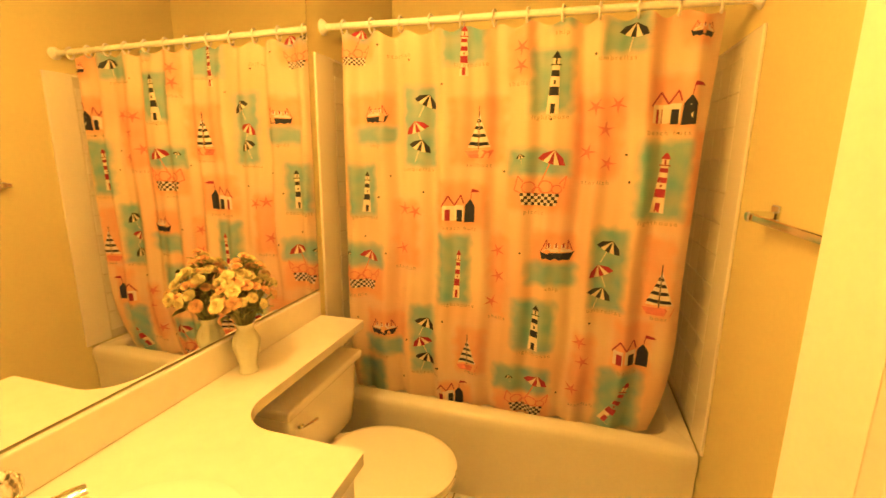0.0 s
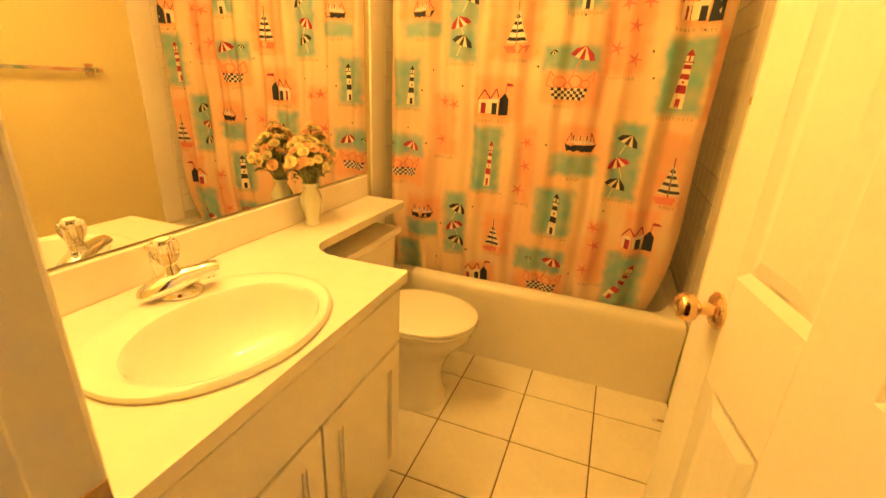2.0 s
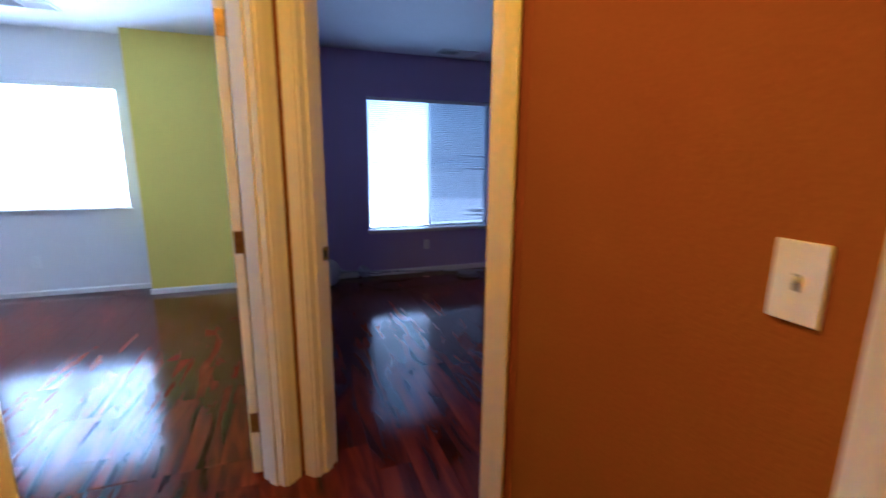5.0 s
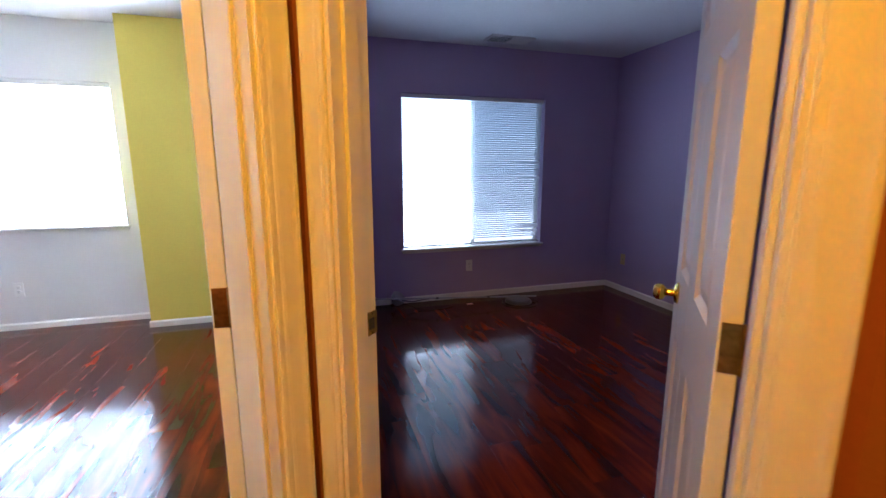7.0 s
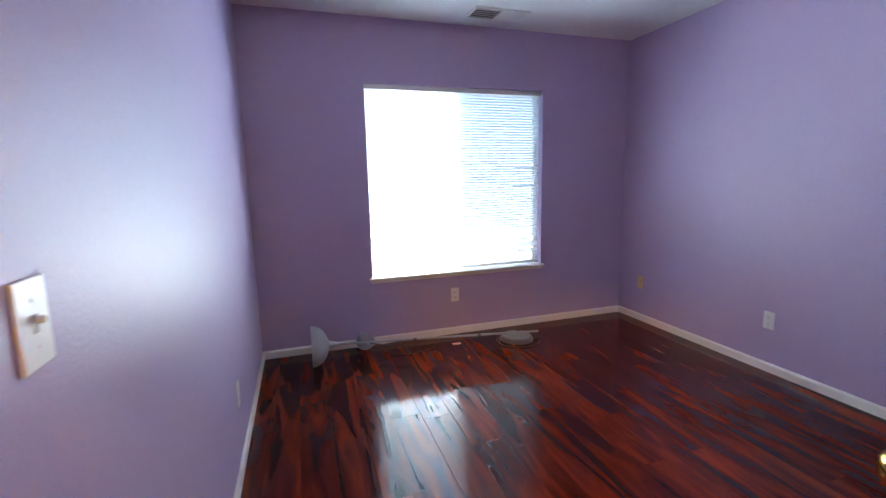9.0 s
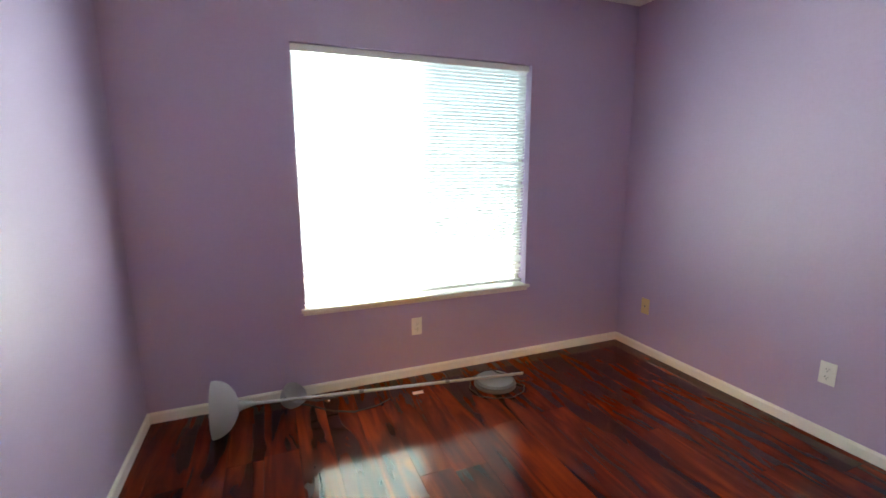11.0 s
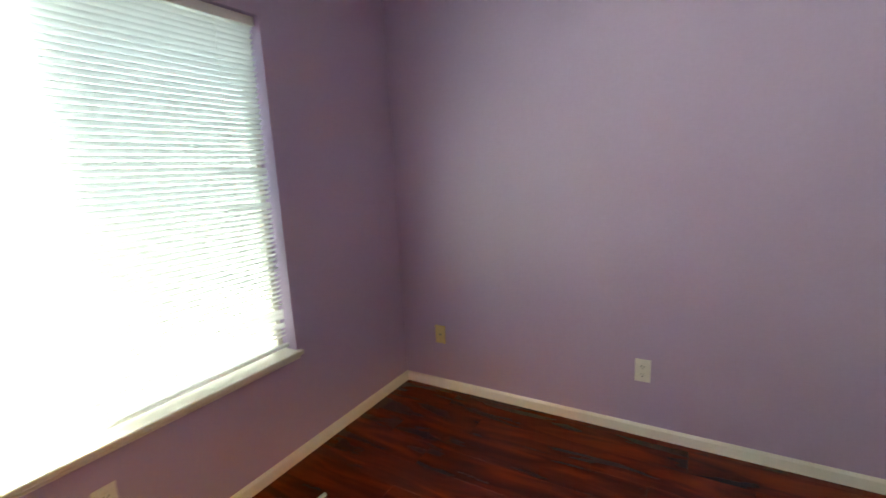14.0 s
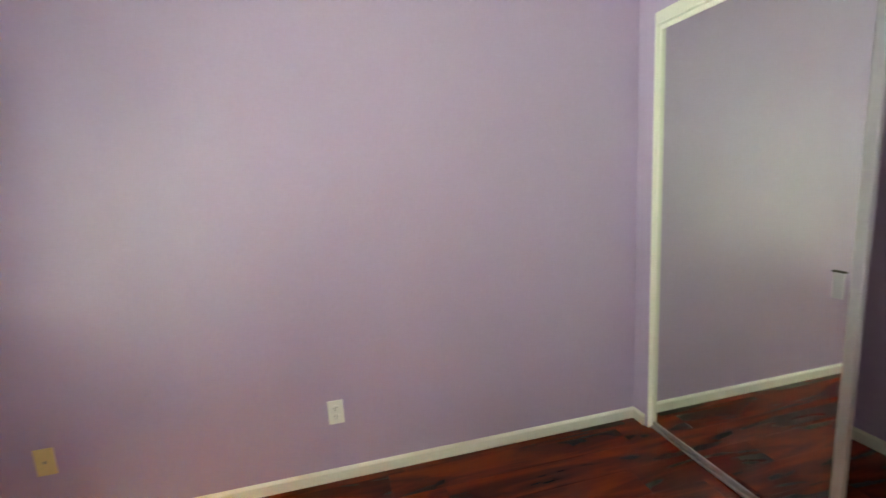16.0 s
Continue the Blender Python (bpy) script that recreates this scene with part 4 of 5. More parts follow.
# towel rail
rl = thing("towel_rail", "chrome square towel rail on cream wall", "towel rail")
part("bar", boxed(1.418, 1.432, 2.86, 3.502, 1.276, 1.294, 0.002), CHROME, rl)
for y in (3.470, 2.885):
    p = part("post", boxed(1.412, BX - 0.006, y - 0.011, y + 0.011, 1.272, 1.300, 0.004), CHROME, rl)
    part("mounting_plate", boxed(BX - 0.007, BX - 0.0005, y - 0.022, y + 0.022, 1.260, 1.316, 0.003), CHROME, p)

# small spring door stop low on the side wall
ds = thing("door_stop_spring", "small brass door stop at the wall", "door stop")
part("rod", tube(bmesh.new(), [(BX - 0.001, 3.55, 0.06), (BX - 0.07, 3.55, 0.06)], 0.005, 10), BRASS, ds)
part("rubber_tip", tube(bmesh.new(), [(BX - 0.07, 3.55, 0.06), (BX - 0.085, 3.55, 0.06)], 0.009, 12), PLASTIC, ds, "white rubber tip")


# ---- shower rod and curtain ----
ROD_Z, ROD_Y = 1.905, 3.800
rod = thing("shower_rod", "white enamelled shower curtain rod", "rod")
part("tube", tube(bmesh.new(), [(0.008, ROD_Y, ROD_Z + 0.010), (BX - 0.008, ROD_Y, ROD_Z - 0.008)], 0.0125, 16), WHITEMETAL, rod, smooth=True)
for x, sgn, z in ((0.0, 1, ROD_Z + 0.010), (BX, -1, ROD_Z - 0.008)):
    part("end_flange", lathe(bmesh.new(), [(0.030, 0.0005), (0.030, 0.006), (0.022, 0.012), (0.0155, 0.022)], 20, m=pose(x, ROD_Y, z, 0, 90 * sgn, 0)), WHITEMETAL, rod, smooth=True)

CUR_TOP, CUR_BOT = 1.878, 0.392


def curtain_right(z):
    f = max(0.0, min(1.0, (0.85 - z) / 0.45))
    return 1.392 - 0.012 * (1.9 - z) - 0.062 * f * f


def curtain_y(x, z):
    """The hanging cloth: soft folds that deepen towards the hem, which falls inside the tub."""
    low = max(0.0, min(1.0, (0.75 - z) / 0.35))
    w = x + 0.012 * math.sin(2.6 * z + 1.3) + 0.006 * math.sin(9 * z + 4 * x)
    a = 0.0125 + 0.004 * math.sin(5.1 * x + 1.0)
    fold = a * math.sin(2 * math.pi * w * 7.4) + 0.0055 * math.sin(2 * math.pi * w * 12.9 + 1.7 + 0.8 * z) + 0.006 * math.sin(2 * math.pi * w * 3.1 + 0.6)
    edge = max(0.0, (x - (curtain_right(z) - 0.07)) / 0.07)
    return 3.802 + 0.040 * low * low + fold + 0.030 * edge * edge


def blur_box(x, z, r, soft):
    """How far inside a soft-cornered patch (x, z, width, height) a place lies, 0 to 1."""
    n = noise.noise((x * 34, z * 34, 3.1)) * 0.011 + noise.noise((x * 11, z * 11, 7.7)) * 0.008
    qx, qz = abs(x - r[0]) - r[2] / 2 + 0.012, abs(z - r[1]) - r[3] / 2 + 0.012
    d = math.hypot(max(qx, 0), max(qz, 0)) + min(max(qx, qz), 0) - 0.012 + n
    return max(0.0, min(1.0, 0.5 - d / soft))


TEAL_A = [(0.574, 1.829, 0.162, 0.132), (0.91, 1.873, 0.082, 0.038), (1.111, 1.824, 0.136, 0.109), (0.884, 1.688, 0.142, 0.212), (0.221, 1.514, 0.17, 0.065),
          (0.402, 1.543, 0.123, 0.297), (0.856, 1.416, 0.223, 0.095), (1.261, 1.356, 0.16, 0.262), (0.153, 1.295, 0.12, 0.206), (0.15, 1.88, 0.131, 0.024)]
TEAL_B = [(0.146, 1.024, 0.197, 0.097), (0.543, 0.993, 0.128, 0.278), (0.919, 1.004, 0.184, 0.087), (1.116, 1.037, 0.114, 0.298), (0.239, 0.629, 0.166, 0.079),
          (0.41, 0.674, 0.094, 0.305), (0.863, 0.795, 0.16, 0.208), (0.824, 0.557, 0.224, 0.11), (1.192, 0.524, 0.15, 0.267), (0.18, 0.464, 0.111, 0.179)]
PEACH_A = [(0.212, 1.607, 0.181, 0.12), (0.63, 1.526, 0.202, 0.241), (1.27, 1.614, 0.141, 0.165), (1.05, 1.499, 0.146, 0.272), (0.86, 1.305, 0.221, 0.126),
           (0.572, 1.254, 0.189, 0.174), (0.346, 1.124, 0.098, 0.266), (0.143, 0.912, 0.2, 0.126), (0.719, 0.978, 0.066, 0.327), (0.924, 1.107, 0.161, 0.116)]
PEACH_B = [(1.284, 1.024, 0.089, 0.284), (0.245, 0.726, 0.172, 0.116), (0.614, 0.654, 0.118, 0.198), (0.829, 0.446, 0.226, 0.113), (1.058, 0.635, 0.082, 0.301),
           (1.223, 0.752, 0.123, 0.197), (0.778, 1.789, 0.077, 0.183), (1.322, 1.83, 0.079, 0.089), (0.154, 1.835, 0.119, 0.08), (0.552, 0.447, 0.135, 0.092), (1.368, 1.366, 0.033, 0.311)]


def print_colour(x, z):
    base = np.array((0.80, 0.62, 0.32))
    wash = 0.5 + 0.5 * noise.noise((x * 5.5, z * 5.5, 1.3))
    base = base + (np.array((0.80, 0.42, 0.12)) - base) * 0.60 * max(0.0, min(1.0, wash * 1.8 - 0.62))
    for some, col, full in ((PEACH_A + PEACH_B, (0.80, 0.36, 0.04), 0.85), (TEAL_A + TEAL_B, (0.12, 0.40, 0.54), 0.93)):
        f = max(blur_box(x, z, r, 0.030) for r in some)
        f *= full * (0.80 + 0.25 * noise.noise((x * 22, z * 22, 5.0)))
        base = base + (np.array(col) - base) * max(0.0, min(1.0, f))
    return base


def cloth_material():
    m = bpy.data.materials.new("printed_curtain_cloth")
    m.use_nodes = True
    nt = m.node_tree
    bsdf = nt.nodes["Principled BSDF"]
    col = nt.nodes.new("ShaderNodeVertexColor")
    col.layer_name = "print"
    weave = nt.nodes.new("ShaderNodeTexNoise")
    weave.inputs["Scale"].default_value = 420
    co = nt.nodes.new("ShaderNodeTexCoord")
    nt.links.new(co.outputs["Object"], weave.inputs["Vector"])
    b = nt.nodes.new("ShaderNodeBump")
    b.inputs["Strength"].default_value, b.inputs["Distance"].default_value = 0.25, 0.001
    nt.links.new(weave.outputs["Fac"], b.inputs["Height"])
    nt.links.new(b.outputs["Normal"], bsdf.inputs["Normal"])
    nt.links.new(col.outputs["Color"], bsdf.inputs["Base Color"])
    bsdf.inputs["Roughness"].default_value = 0.62
    thin = nt.nodes.new("ShaderNodeBsdfTranslucent")
    nt.links.new(col.outputs["Color"], thin.inputs["Color"])
    mix = nt.nodes.new("ShaderNodeMixShader")
    mix.inputs[0].default_value = 0.20
    nt.links.new(bsdf.outputs[0], mix.inputs[1])
    nt.links.new(thin.outputs[0], mix.inputs[2])
    nt.links.new(mix.outputs[0], nt.nodes["Material Output"].inputs["Surface"])
    return m


curtain = thing("shower_curtain", "cream shower curtain printed with seaside pictures, drawn closed", "shower curtain")
NX, NZ = 230, 210
verts, tints = [], []
for j in range(NZ + 1):
    z = CUR_BOT + (CUR_TOP - CUR_BOT) * j / NZ
    xr = curtain_right(z)
    for i in range(NX + 1):
        x = 0.075 + 0.010 * math.sin(4 * z) + (xr - 0.075) * i / NX
        dip = 0.010 * math.cos(2 * math.pi * x * 8.6) * max(0.0, (j / NZ - 0.97) / 0.03)
        verts.append((x, curtain_y(x, z), z - 0.004 + dip))
        tints.append((*print_colour(x, z), 1.0))
quads = [(j * (NX + 1) + i, j * (NX + 1) + i + 1, (j + 1) * (NX + 1) + i + 1, (j + 1) * (NX + 1) + i) for j in range(NZ) for i in range(NX)]
cloth = bpy.data.meshes.new("cloth")
cloth.from_pydata(verts, [], quads)
layer = cloth.color_attributes.new("print", "FLOAT_COLOR", "POINT")
layer.data.foreach_set("color", np.array(tints, dtype=np.float32).ravel())
cloth.materials.append(cloth_material())
cloth.polygons.foreach_set("use_smooth", [True] * len(cloth.polygons))
ob_cloth = new("cloth", cloth)
ob_cloth.parent = curtain

INKS = [NAVY, CRIMSON, PALE, RUST, INK]
N_, C_, P_, R_, I_ = range(5)


def motif(name, cx, cz, size, shapes, lean=0.0, squeeze=1.0, label=""):
    """Printed picture: flat shapes (ink, outline) in units of its size, laid on the cloth."""
    bm = bmesh.new()
    ca, sa = math.cos(radians(lean)), math.sin(radians(lean))
    for ink, outline in shapes:
        vs = []
        for px, pz in outline:
            px *= squeeze
            vs.append(bm.verts.new((cx + size * (ca * px + sa * pz), 0, cz + size * (ca * pz - sa * px))))
        f = bm.faces.new(vs)
        f.material_index = ink
    order = {f: k for k, f in enumerate(bm.faces)}
    bmesh.ops.triangulate(bm, faces=list(bm.faces))
    bmesh.ops.subdivide_edges(bm, edges=[e for e in bm.edges if e.calc_length() > 0.012], cuts=2, use_grid_fill=True)
    depth = {N_: 0.0022, C_: 0.0022, P_: 0.0014, R_: 0.0018, I_: 0.0022}
    for v in bm.verts:
        ink = max((depth[f.material_index] for f in v.link_faces), default=0.0015)
        v.co.y = curtain_y(v.co.x, v.co.z) - ink
    me = bpy.data.meshes.new(name)
    bm.to_mesh(me)
    bm.free()
    for m in INKS:
        me.materials.append(m)
    o = new(name, me)
    o.parent = curtain
    return tagged(o, label)


def rect(x0, x1, z0, z1):
    return [(x0, z0), (x1, z0), (x1, z1), (x0, z1)]


def line(x0, z0, x1, z1, w):
    dx, dz = x1 - x0, z1 - z0
    n = math.hypot(dx, dz)
    ox, oz = -dz / n * w / 2, dx / n * w / 2
    return [(x0 - ox, z0 - oz), (x1 - ox, z1 - oz), (x1 + ox, z1 + oz), (x0 + ox, z0 + oz)]


def lighthouse(ink):
    half = lambda z: 0.115 - 0.06 * (z + 0.5)
    s = [(P_, [(-0.125, -0.5), (0.125, -0.5), (half(0.28), 0.28), (-half(0.28), 0.28)])]
    for a, b in ((-0.20, -0.06), (0.10, 0.20)) if ink == N_ else ((-0.24, -0.10), (0.0, 0.09), (0.17, 0.24)):
        s.append((ink, [(-half(a), a), (half(a), a), (half(b), b), (-half(b), b)]))
    s += [(ink, rect(-0.045, 0.045, -0.49, -0.33)), (ink, rect(-0.02, 0.02, 0.01 - 0.03, 0.06 - 0.02) if ink == N_ else rect(-0.02, 0.02, -0.07, -0.03)),
          (ink, rect(-0.10, 0.10, 0.275, 0.295)), (P_, rect(-0.062, 0.062, 0.296, 0.385)), (ink, rect(-0.015, 0.015, 0.30, 0.38)),
          (ink, [(-0.085, 0.386), (0.085, 0.386), (0.05, 0.44), (0.0, 0.50), (-0.05, 0.44)])]
    return s


def ship_shapes():
    s = [(P_, [(-0.44, 0.06), (0.44, 0.08), (0.36, 0.16), (-0.34, 0.16)]), (N_, [(-0.5, 0.10), (-0.42, -0.16), (-0.30, -0.12), (-0.18, -0.18), (-0.05, -0.12), (0.08, -0.18), (0.22, -0.12), (0.36, -0.17), (0.5, 0.12), (0.40, 0.05), (-0.40, 0.03)])]
    for x in (-0.26, -0.05, 0.16):
        s += [(P_, rect(x - 0.05, x + 0.08, 0.17, 0.30)), (C_, rect(x, x + 0.045, 0.20, 0.34))]
    s += [(C_, line(-0.46, 0.10, -0.30, 0.44, 0.022)), (C_, line(0.44, 0.12, 0.30, 0.44, 0.022)), (C_, line(-0.30, 0.16, -0.30, 0.44, 0.020)), (C_, line(0.30, 0.16, 0.30, 0.44, 0.020))]
    return s


def sailboat():
    s = [(R_, [(-0.40, -0.36), (0.42, -0.33), (0.30, -0.50), (-0.26, -0.50)]), (P_, [(-0.32, -0.30), (-0.02, -0.30), (-0.01, 0.32)]), (P_, [(0.02, -0.30), (0.34, -0.28), (0.01, 0.36)]), (N_, rect(-0.012, 0.012, -0.34, 0.50))]
    for z in (-0.26, -0.10, 0.05, 0.18):
        k = 1 - (z + 0.30) / 0.64
        k2 = 1 - (z + 0.07 + 0.30) / 0.64
        s += [(N_, [(-0.32 * k, z + 0.02), (-0.02, z), (-0.02, z + 0.07), (-0.30 * max(k2, 0.05), z + 0.08)]), (N_, [(0.02, z), (0.33 * k, z + 0.015), (0.31 * max(k2, 0.05), z + 0.075), (0.02, z + 0.065)])]
    return s


def beach_huts():
    return [(P_, rect(-0.46, -0.12, -0.40, 0.02)), (P_, rect(-0.12, 0.14, -0.38, 0.05)), (C_, line(-0.50, -0.02, -0.30, 0.30, 0.035)), (C_, line(-0.30, 0.30, -0.12, 0.04, 0.035)), (C_, line(-0.12, 0.04, 0.06, 0.34, 0.035)), (C_, line(0.06, 0.34, 0.14, 0.10, 0.035)),
            (C_, rect(-0.38, -0.24, -0.40, -0.08)), (N_, rect(-0.06, 0.10, -0.42, -0.08)), (N_, [(0.16, -0.44), (0.46, -0.42), (0.46, 0.04), (0.32, 0.24), (0.18, 0.04)]), (P_, rect(0.25, 0.38, -0.42, -0.08)), (P_, rect(0.28, 0.34, -0.02, 0.06)),
            (C_, line(0.33, 0.24, 0.36, 0.48, 0.02)), (C_, [(0.36, 0.42), (0.62, 0.44), (0.54, 0.50), (0.36, 0.52)])]


def parasol(ink, tilt, ox=0.0, oz=0.0, r=0.5, pole=0.75):
    s = []
    t = radians(tilt)
    rot = lambda x, z: (ox + x * math.cos(t) + z * math.sin(t), oz + z * math.cos(t) - x * math.sin(t))
    s.append((P_, [rot(*p) for p in line(0, 0.0, 0, -pole, 0.035)]))
    q = r / 0.5
    rim = [(-0.5 * q, -0.16 * q), (-0.30 * q, -0.21 * q), (-0.10 * q, -0.235 * q), (0.10 * q, -0.235 * q), (0.30 * q, -0.21 * q), (0.5 * q, -0.16 * q)]
    side = [(-0.36 * q, 0.06 * q), None, None, None, (0.36 * q, 0.06 * q)]
    for k in range(5):
        out = [(0, 0.26 * q)] + ([side[k]] if k == 0 else []) + [rim[k], rim[k + 1]] + ([side[k]] if k == 4 else [])
        s.append((ink if k % 2 == 0 else P_, [rot(*p) for p in out]))
    return s


def ring_line(cx, cz, rx, rz, w, n=10):
    """An outlined oval as short strokes."""
    at = lambda k: (cx + rx * math.cos(2 * math.pi * k / n), cz + rz * math.sin(2 * math.pi * k / n))
    return [line(*at(k), *at(k + 1), w) for k in range(n)]


def picnic():
    s = [(R_, line(0.16, 0.30, -0.02, -0.12, 0.022))]
    s += parasol(C_, 14, 0.20, 0.40, 0.25, 0.02)
    lean_ = lambda k, z: 0.10 + (0.62 + 0.10 * (z + 0.45) / 0.2) * (k / 11 - 0.5) - 0.10
    for row in range(4):
        z = -0.46 + 0.055 * row
        for k in range(11):
            s.append((N_ if (k + row) % 2 else P_, [(lean_(k, z), z), (lean_(k + 1, z), z), (lean_(k + 1, z), z + 0.055), (lean_(k, z), z + 0.055)]))
    for cx, cz, r in ((-0.20, -0.14, 0.12), (0.10, -0.12, 0.13), (0.30, -0.16, 0.09), (-0.05, -0.20, 0.08)):
        s += [(R_, o) for o in ring_line(cx, cz, r, r * 0.85, 0.022)]
    s += [(R_, line(-0.46, -0.20, -0.40, 0.06, 0.022)), (R_, line(-0.40, 0.06, -0.30, -0.04, 0.022)), (R_, line(-0.46, -0.20, -0.34, -0.24, 0.022)), (R_, line(0.34, -0.06, 0.46, 0.08, 0.022)), (R_, line(0.46, 0.08, 0.42, -0.14, 0.022))]
    return s


def star():
    s = []
    for k in range(5):
        a = math.pi / 2 + k * 2 * math.pi / 5
        s.append((R_, [(0.5 * math.cos(a), 0.5 * math.sin(a)), (0.12 * math.cos(a + 0.63), 0.12 * math.sin(a + 0.63)), (0.0, 0.0), (0.12 * math.cos(a - 0.63), 0.12 * math.sin(a - 0.63))]))
    return s


for (x, z), h in (((0.894, 1.679), 0.205), ((0.170, 1.285), 0.165), ((0.870, 0.783), 0.185)):
    motif("lighthouse_print", x, z, h, lighthouse(N_), 2, 0.85, "navy and cream lighthouse print")
for (x, z), h, q, ln in (((0.571, 1.80), 0.17, 0.8, 0), ((1.264, 1.349), 0.205, 0.85, 4), ((0.561, 0.973), 0.20, 0.55, 3), ((1.187, 0.515), 0.20, 0.85, 24)):
    motif("lighthouse_print", x, z, h, lighthouse(C_), ln, q, "crimson and cream lighthouse print")
for x, z, w in ((0.226, 1.573, 0.105), (0.937, 1.080, 0.125), (0.239, 0.698, 0.110), (1.335, 1.815, 0.075)):
    motif("ship_print", x, z, w, ship_shapes(), 0, 1.0, "navy steam ship print")
for x, z, h in ((0.633, 1.517, 0.185), (1.296, 0.976, 0.185), (0.604, 0.640, 0.16)):
    motif("sailboat_print", x, z, h, sailboat(), 0, 0.72, "striped sailboat print")
for x, z, w in ((1.277, 1.598, 0.14), (0.561, 1.240, 0.135), (1.222, 0.735, 0.13), (0.530, 0.440, 0.12)):
    motif("beach_hut_print", x, z, w, beach_huts(), 0, 1.0, "beach huts print with crimson roofs")
for x, z, ink, ln in ((0.429, 1.635, N_, 25), (0.390, 1.539, C_, -20), (0.406, 1.470, N_, 20), (1.119, 1.120, N_, 25), (1.092, 1.030, C_, -20),
                      (1.099, 0.946, N_, 20), (0.424, 0.749, N_, 25), (0.407, 0.664, C_, -20), (0.424, 0.589, N_, 20), (1.136, 1.835, N_, 10)):
    motif("parasol_print", x, z, 0.088, parasol(ink, ln), 0, 1.0, "striped beach parasol print")
for x, z, w in ((0.862, 1.350, 0.20), (0.146, 0.955, 0.17), (0.850, 0.485, 0.19), (0.135, 1.830, 0.13)):
    motif("picnic_print", x, z, w, picnic(), 0, 1.0, "picnic basket and parasol print")
    motif("parasol_print", x - 0.37 * w, z + 0.41 * w, 0.034, parasol(N_, -15), 0, 1.0, "striped beach parasol print")
for x, z in ((1.034, 1.598), (1.105, 1.606), (1.071, 1.524), (1.018, 1.449), (1.086, 1.411), (0.335, 1.223), (0.383, 1.214), (0.326, 1.06),
             (1.04, 0.75), (1.056, 0.672), (1.023, 0.548), (0.716, 1.077), (0.72, 0.976), (0.697, 0.87), (0.778, 1.80), (0.778, 1.74)):
    motif("starfish_print", x, z, 0.062, star(), (x * 900) % 60, 1.0, "rust starfish print")


def caption(word, x, z, size=0.0225):
    c = bpy.data.curves.new("caption", "FONT")
    c.body, c.size, c.align_x, c.space_character = word, size, "CENTER", 1.35
    o = new("caption", c)
    bpy.context.view_layer.update()
    me = o.to_mesh()
    pts = [(x + v.co.x, z + v.co.y) for v in me.vertices]
    faces = [tuple(p.vertices) for p in me.polygons]
    o.to_mesh_clear()
    bpy.data.objects.remove(o)
    bpy.data.curves.remove(c)
    out = bpy.data.meshes.new("caption")
    out.from_pydata([(a, curtain_y(a, b) - 0.0022, b) for a, b in pts], [], faces)
    out.materials.append(INK)
    w = new("caption", out)
    w.parent = curtain


for word, x, z in (("lighthouse", 0.885, 1.560), ("lighthouse", 0.16, 1.175), ("lighthouse", 0.872, 0.668), ("lighthouse", 0.60, 1.745), ("lighthouse", 1.26, 1.205), ("lighthouse", 0.565, 0.838),
                   ("ship", 0.218, 1.462), ("ship", 0.925, 0.940), ("ship", 0.235, 0.570), ("ship", 0.910, 1.832), ("sailboat", 0.635, 1.392), ("boat", 1.300, 0.865), ("boat", 0.620, 0.545),
                   ("beach huts", 1.265, 1.505), ("beach huts", 0.565, 1.150), ("beach", 1.215, 0.645), ("picnic", 0.845, 1.225), ("picnic", 0.12, 0.838), ("starfish", 1.050, 1.338),
                   ("starfish", 0.34, 0.975), ("starfish", 0.32, 1.79), ("starfish", 1.06, 0.470), ("umbrellas", 0.395, 1.372), ("umbrellas", 1.115, 0.870), ("umbrellas", 0.42, 0.508), ("umbrellas", 1.09, 1.745), ("shells", 0.72, 0.800), ("shells", 0.77, 1.675)):
    caption(word, x, z)

dots = bmesh.new()
rng = random.Random(11)
for k in range(60):
    x, z = 0.12 + 1.22 * rng.random(), 0.45 + 1.40 * rng.random()
    if max(blur_box(x, z, r, 0.03) for r in TEAL_A + TEAL_B + PEACH_A + PEACH_B) > 0.05 or x > curtain_right(z) - 0.03:
        continue
    dots.faces.new([dots.verts.new((x + 0.0042 * math.cos(a * math.pi / 4), curtain_y(x, z) - 0.002, z + 0.0042 * math.sin(a * math.pi / 4))) for a in range(8)])
part("printed_dots", dots, NAVY, curtain)

for k in range(12):
    x = 0.095 + (1.375 - 0.095) * k / 11
    zc = ROD_Z + 0.010 - 0.018 * x / BX
    loop = [(x + 0.003 * math.sin(a), ROD_Y + 0.019 * math.sin(a), zc - 0.006 + 0.026 * math.cos(a)) for a in [2 * math.pi * i / 18 for i in range(19)]]
    part("curtain_ring", tube(bmesh.new(), loop, 0.0042, 8), WHITEMETAL, curtain, "cream plastic curtain ring" if k == 0 else "", smooth=True)


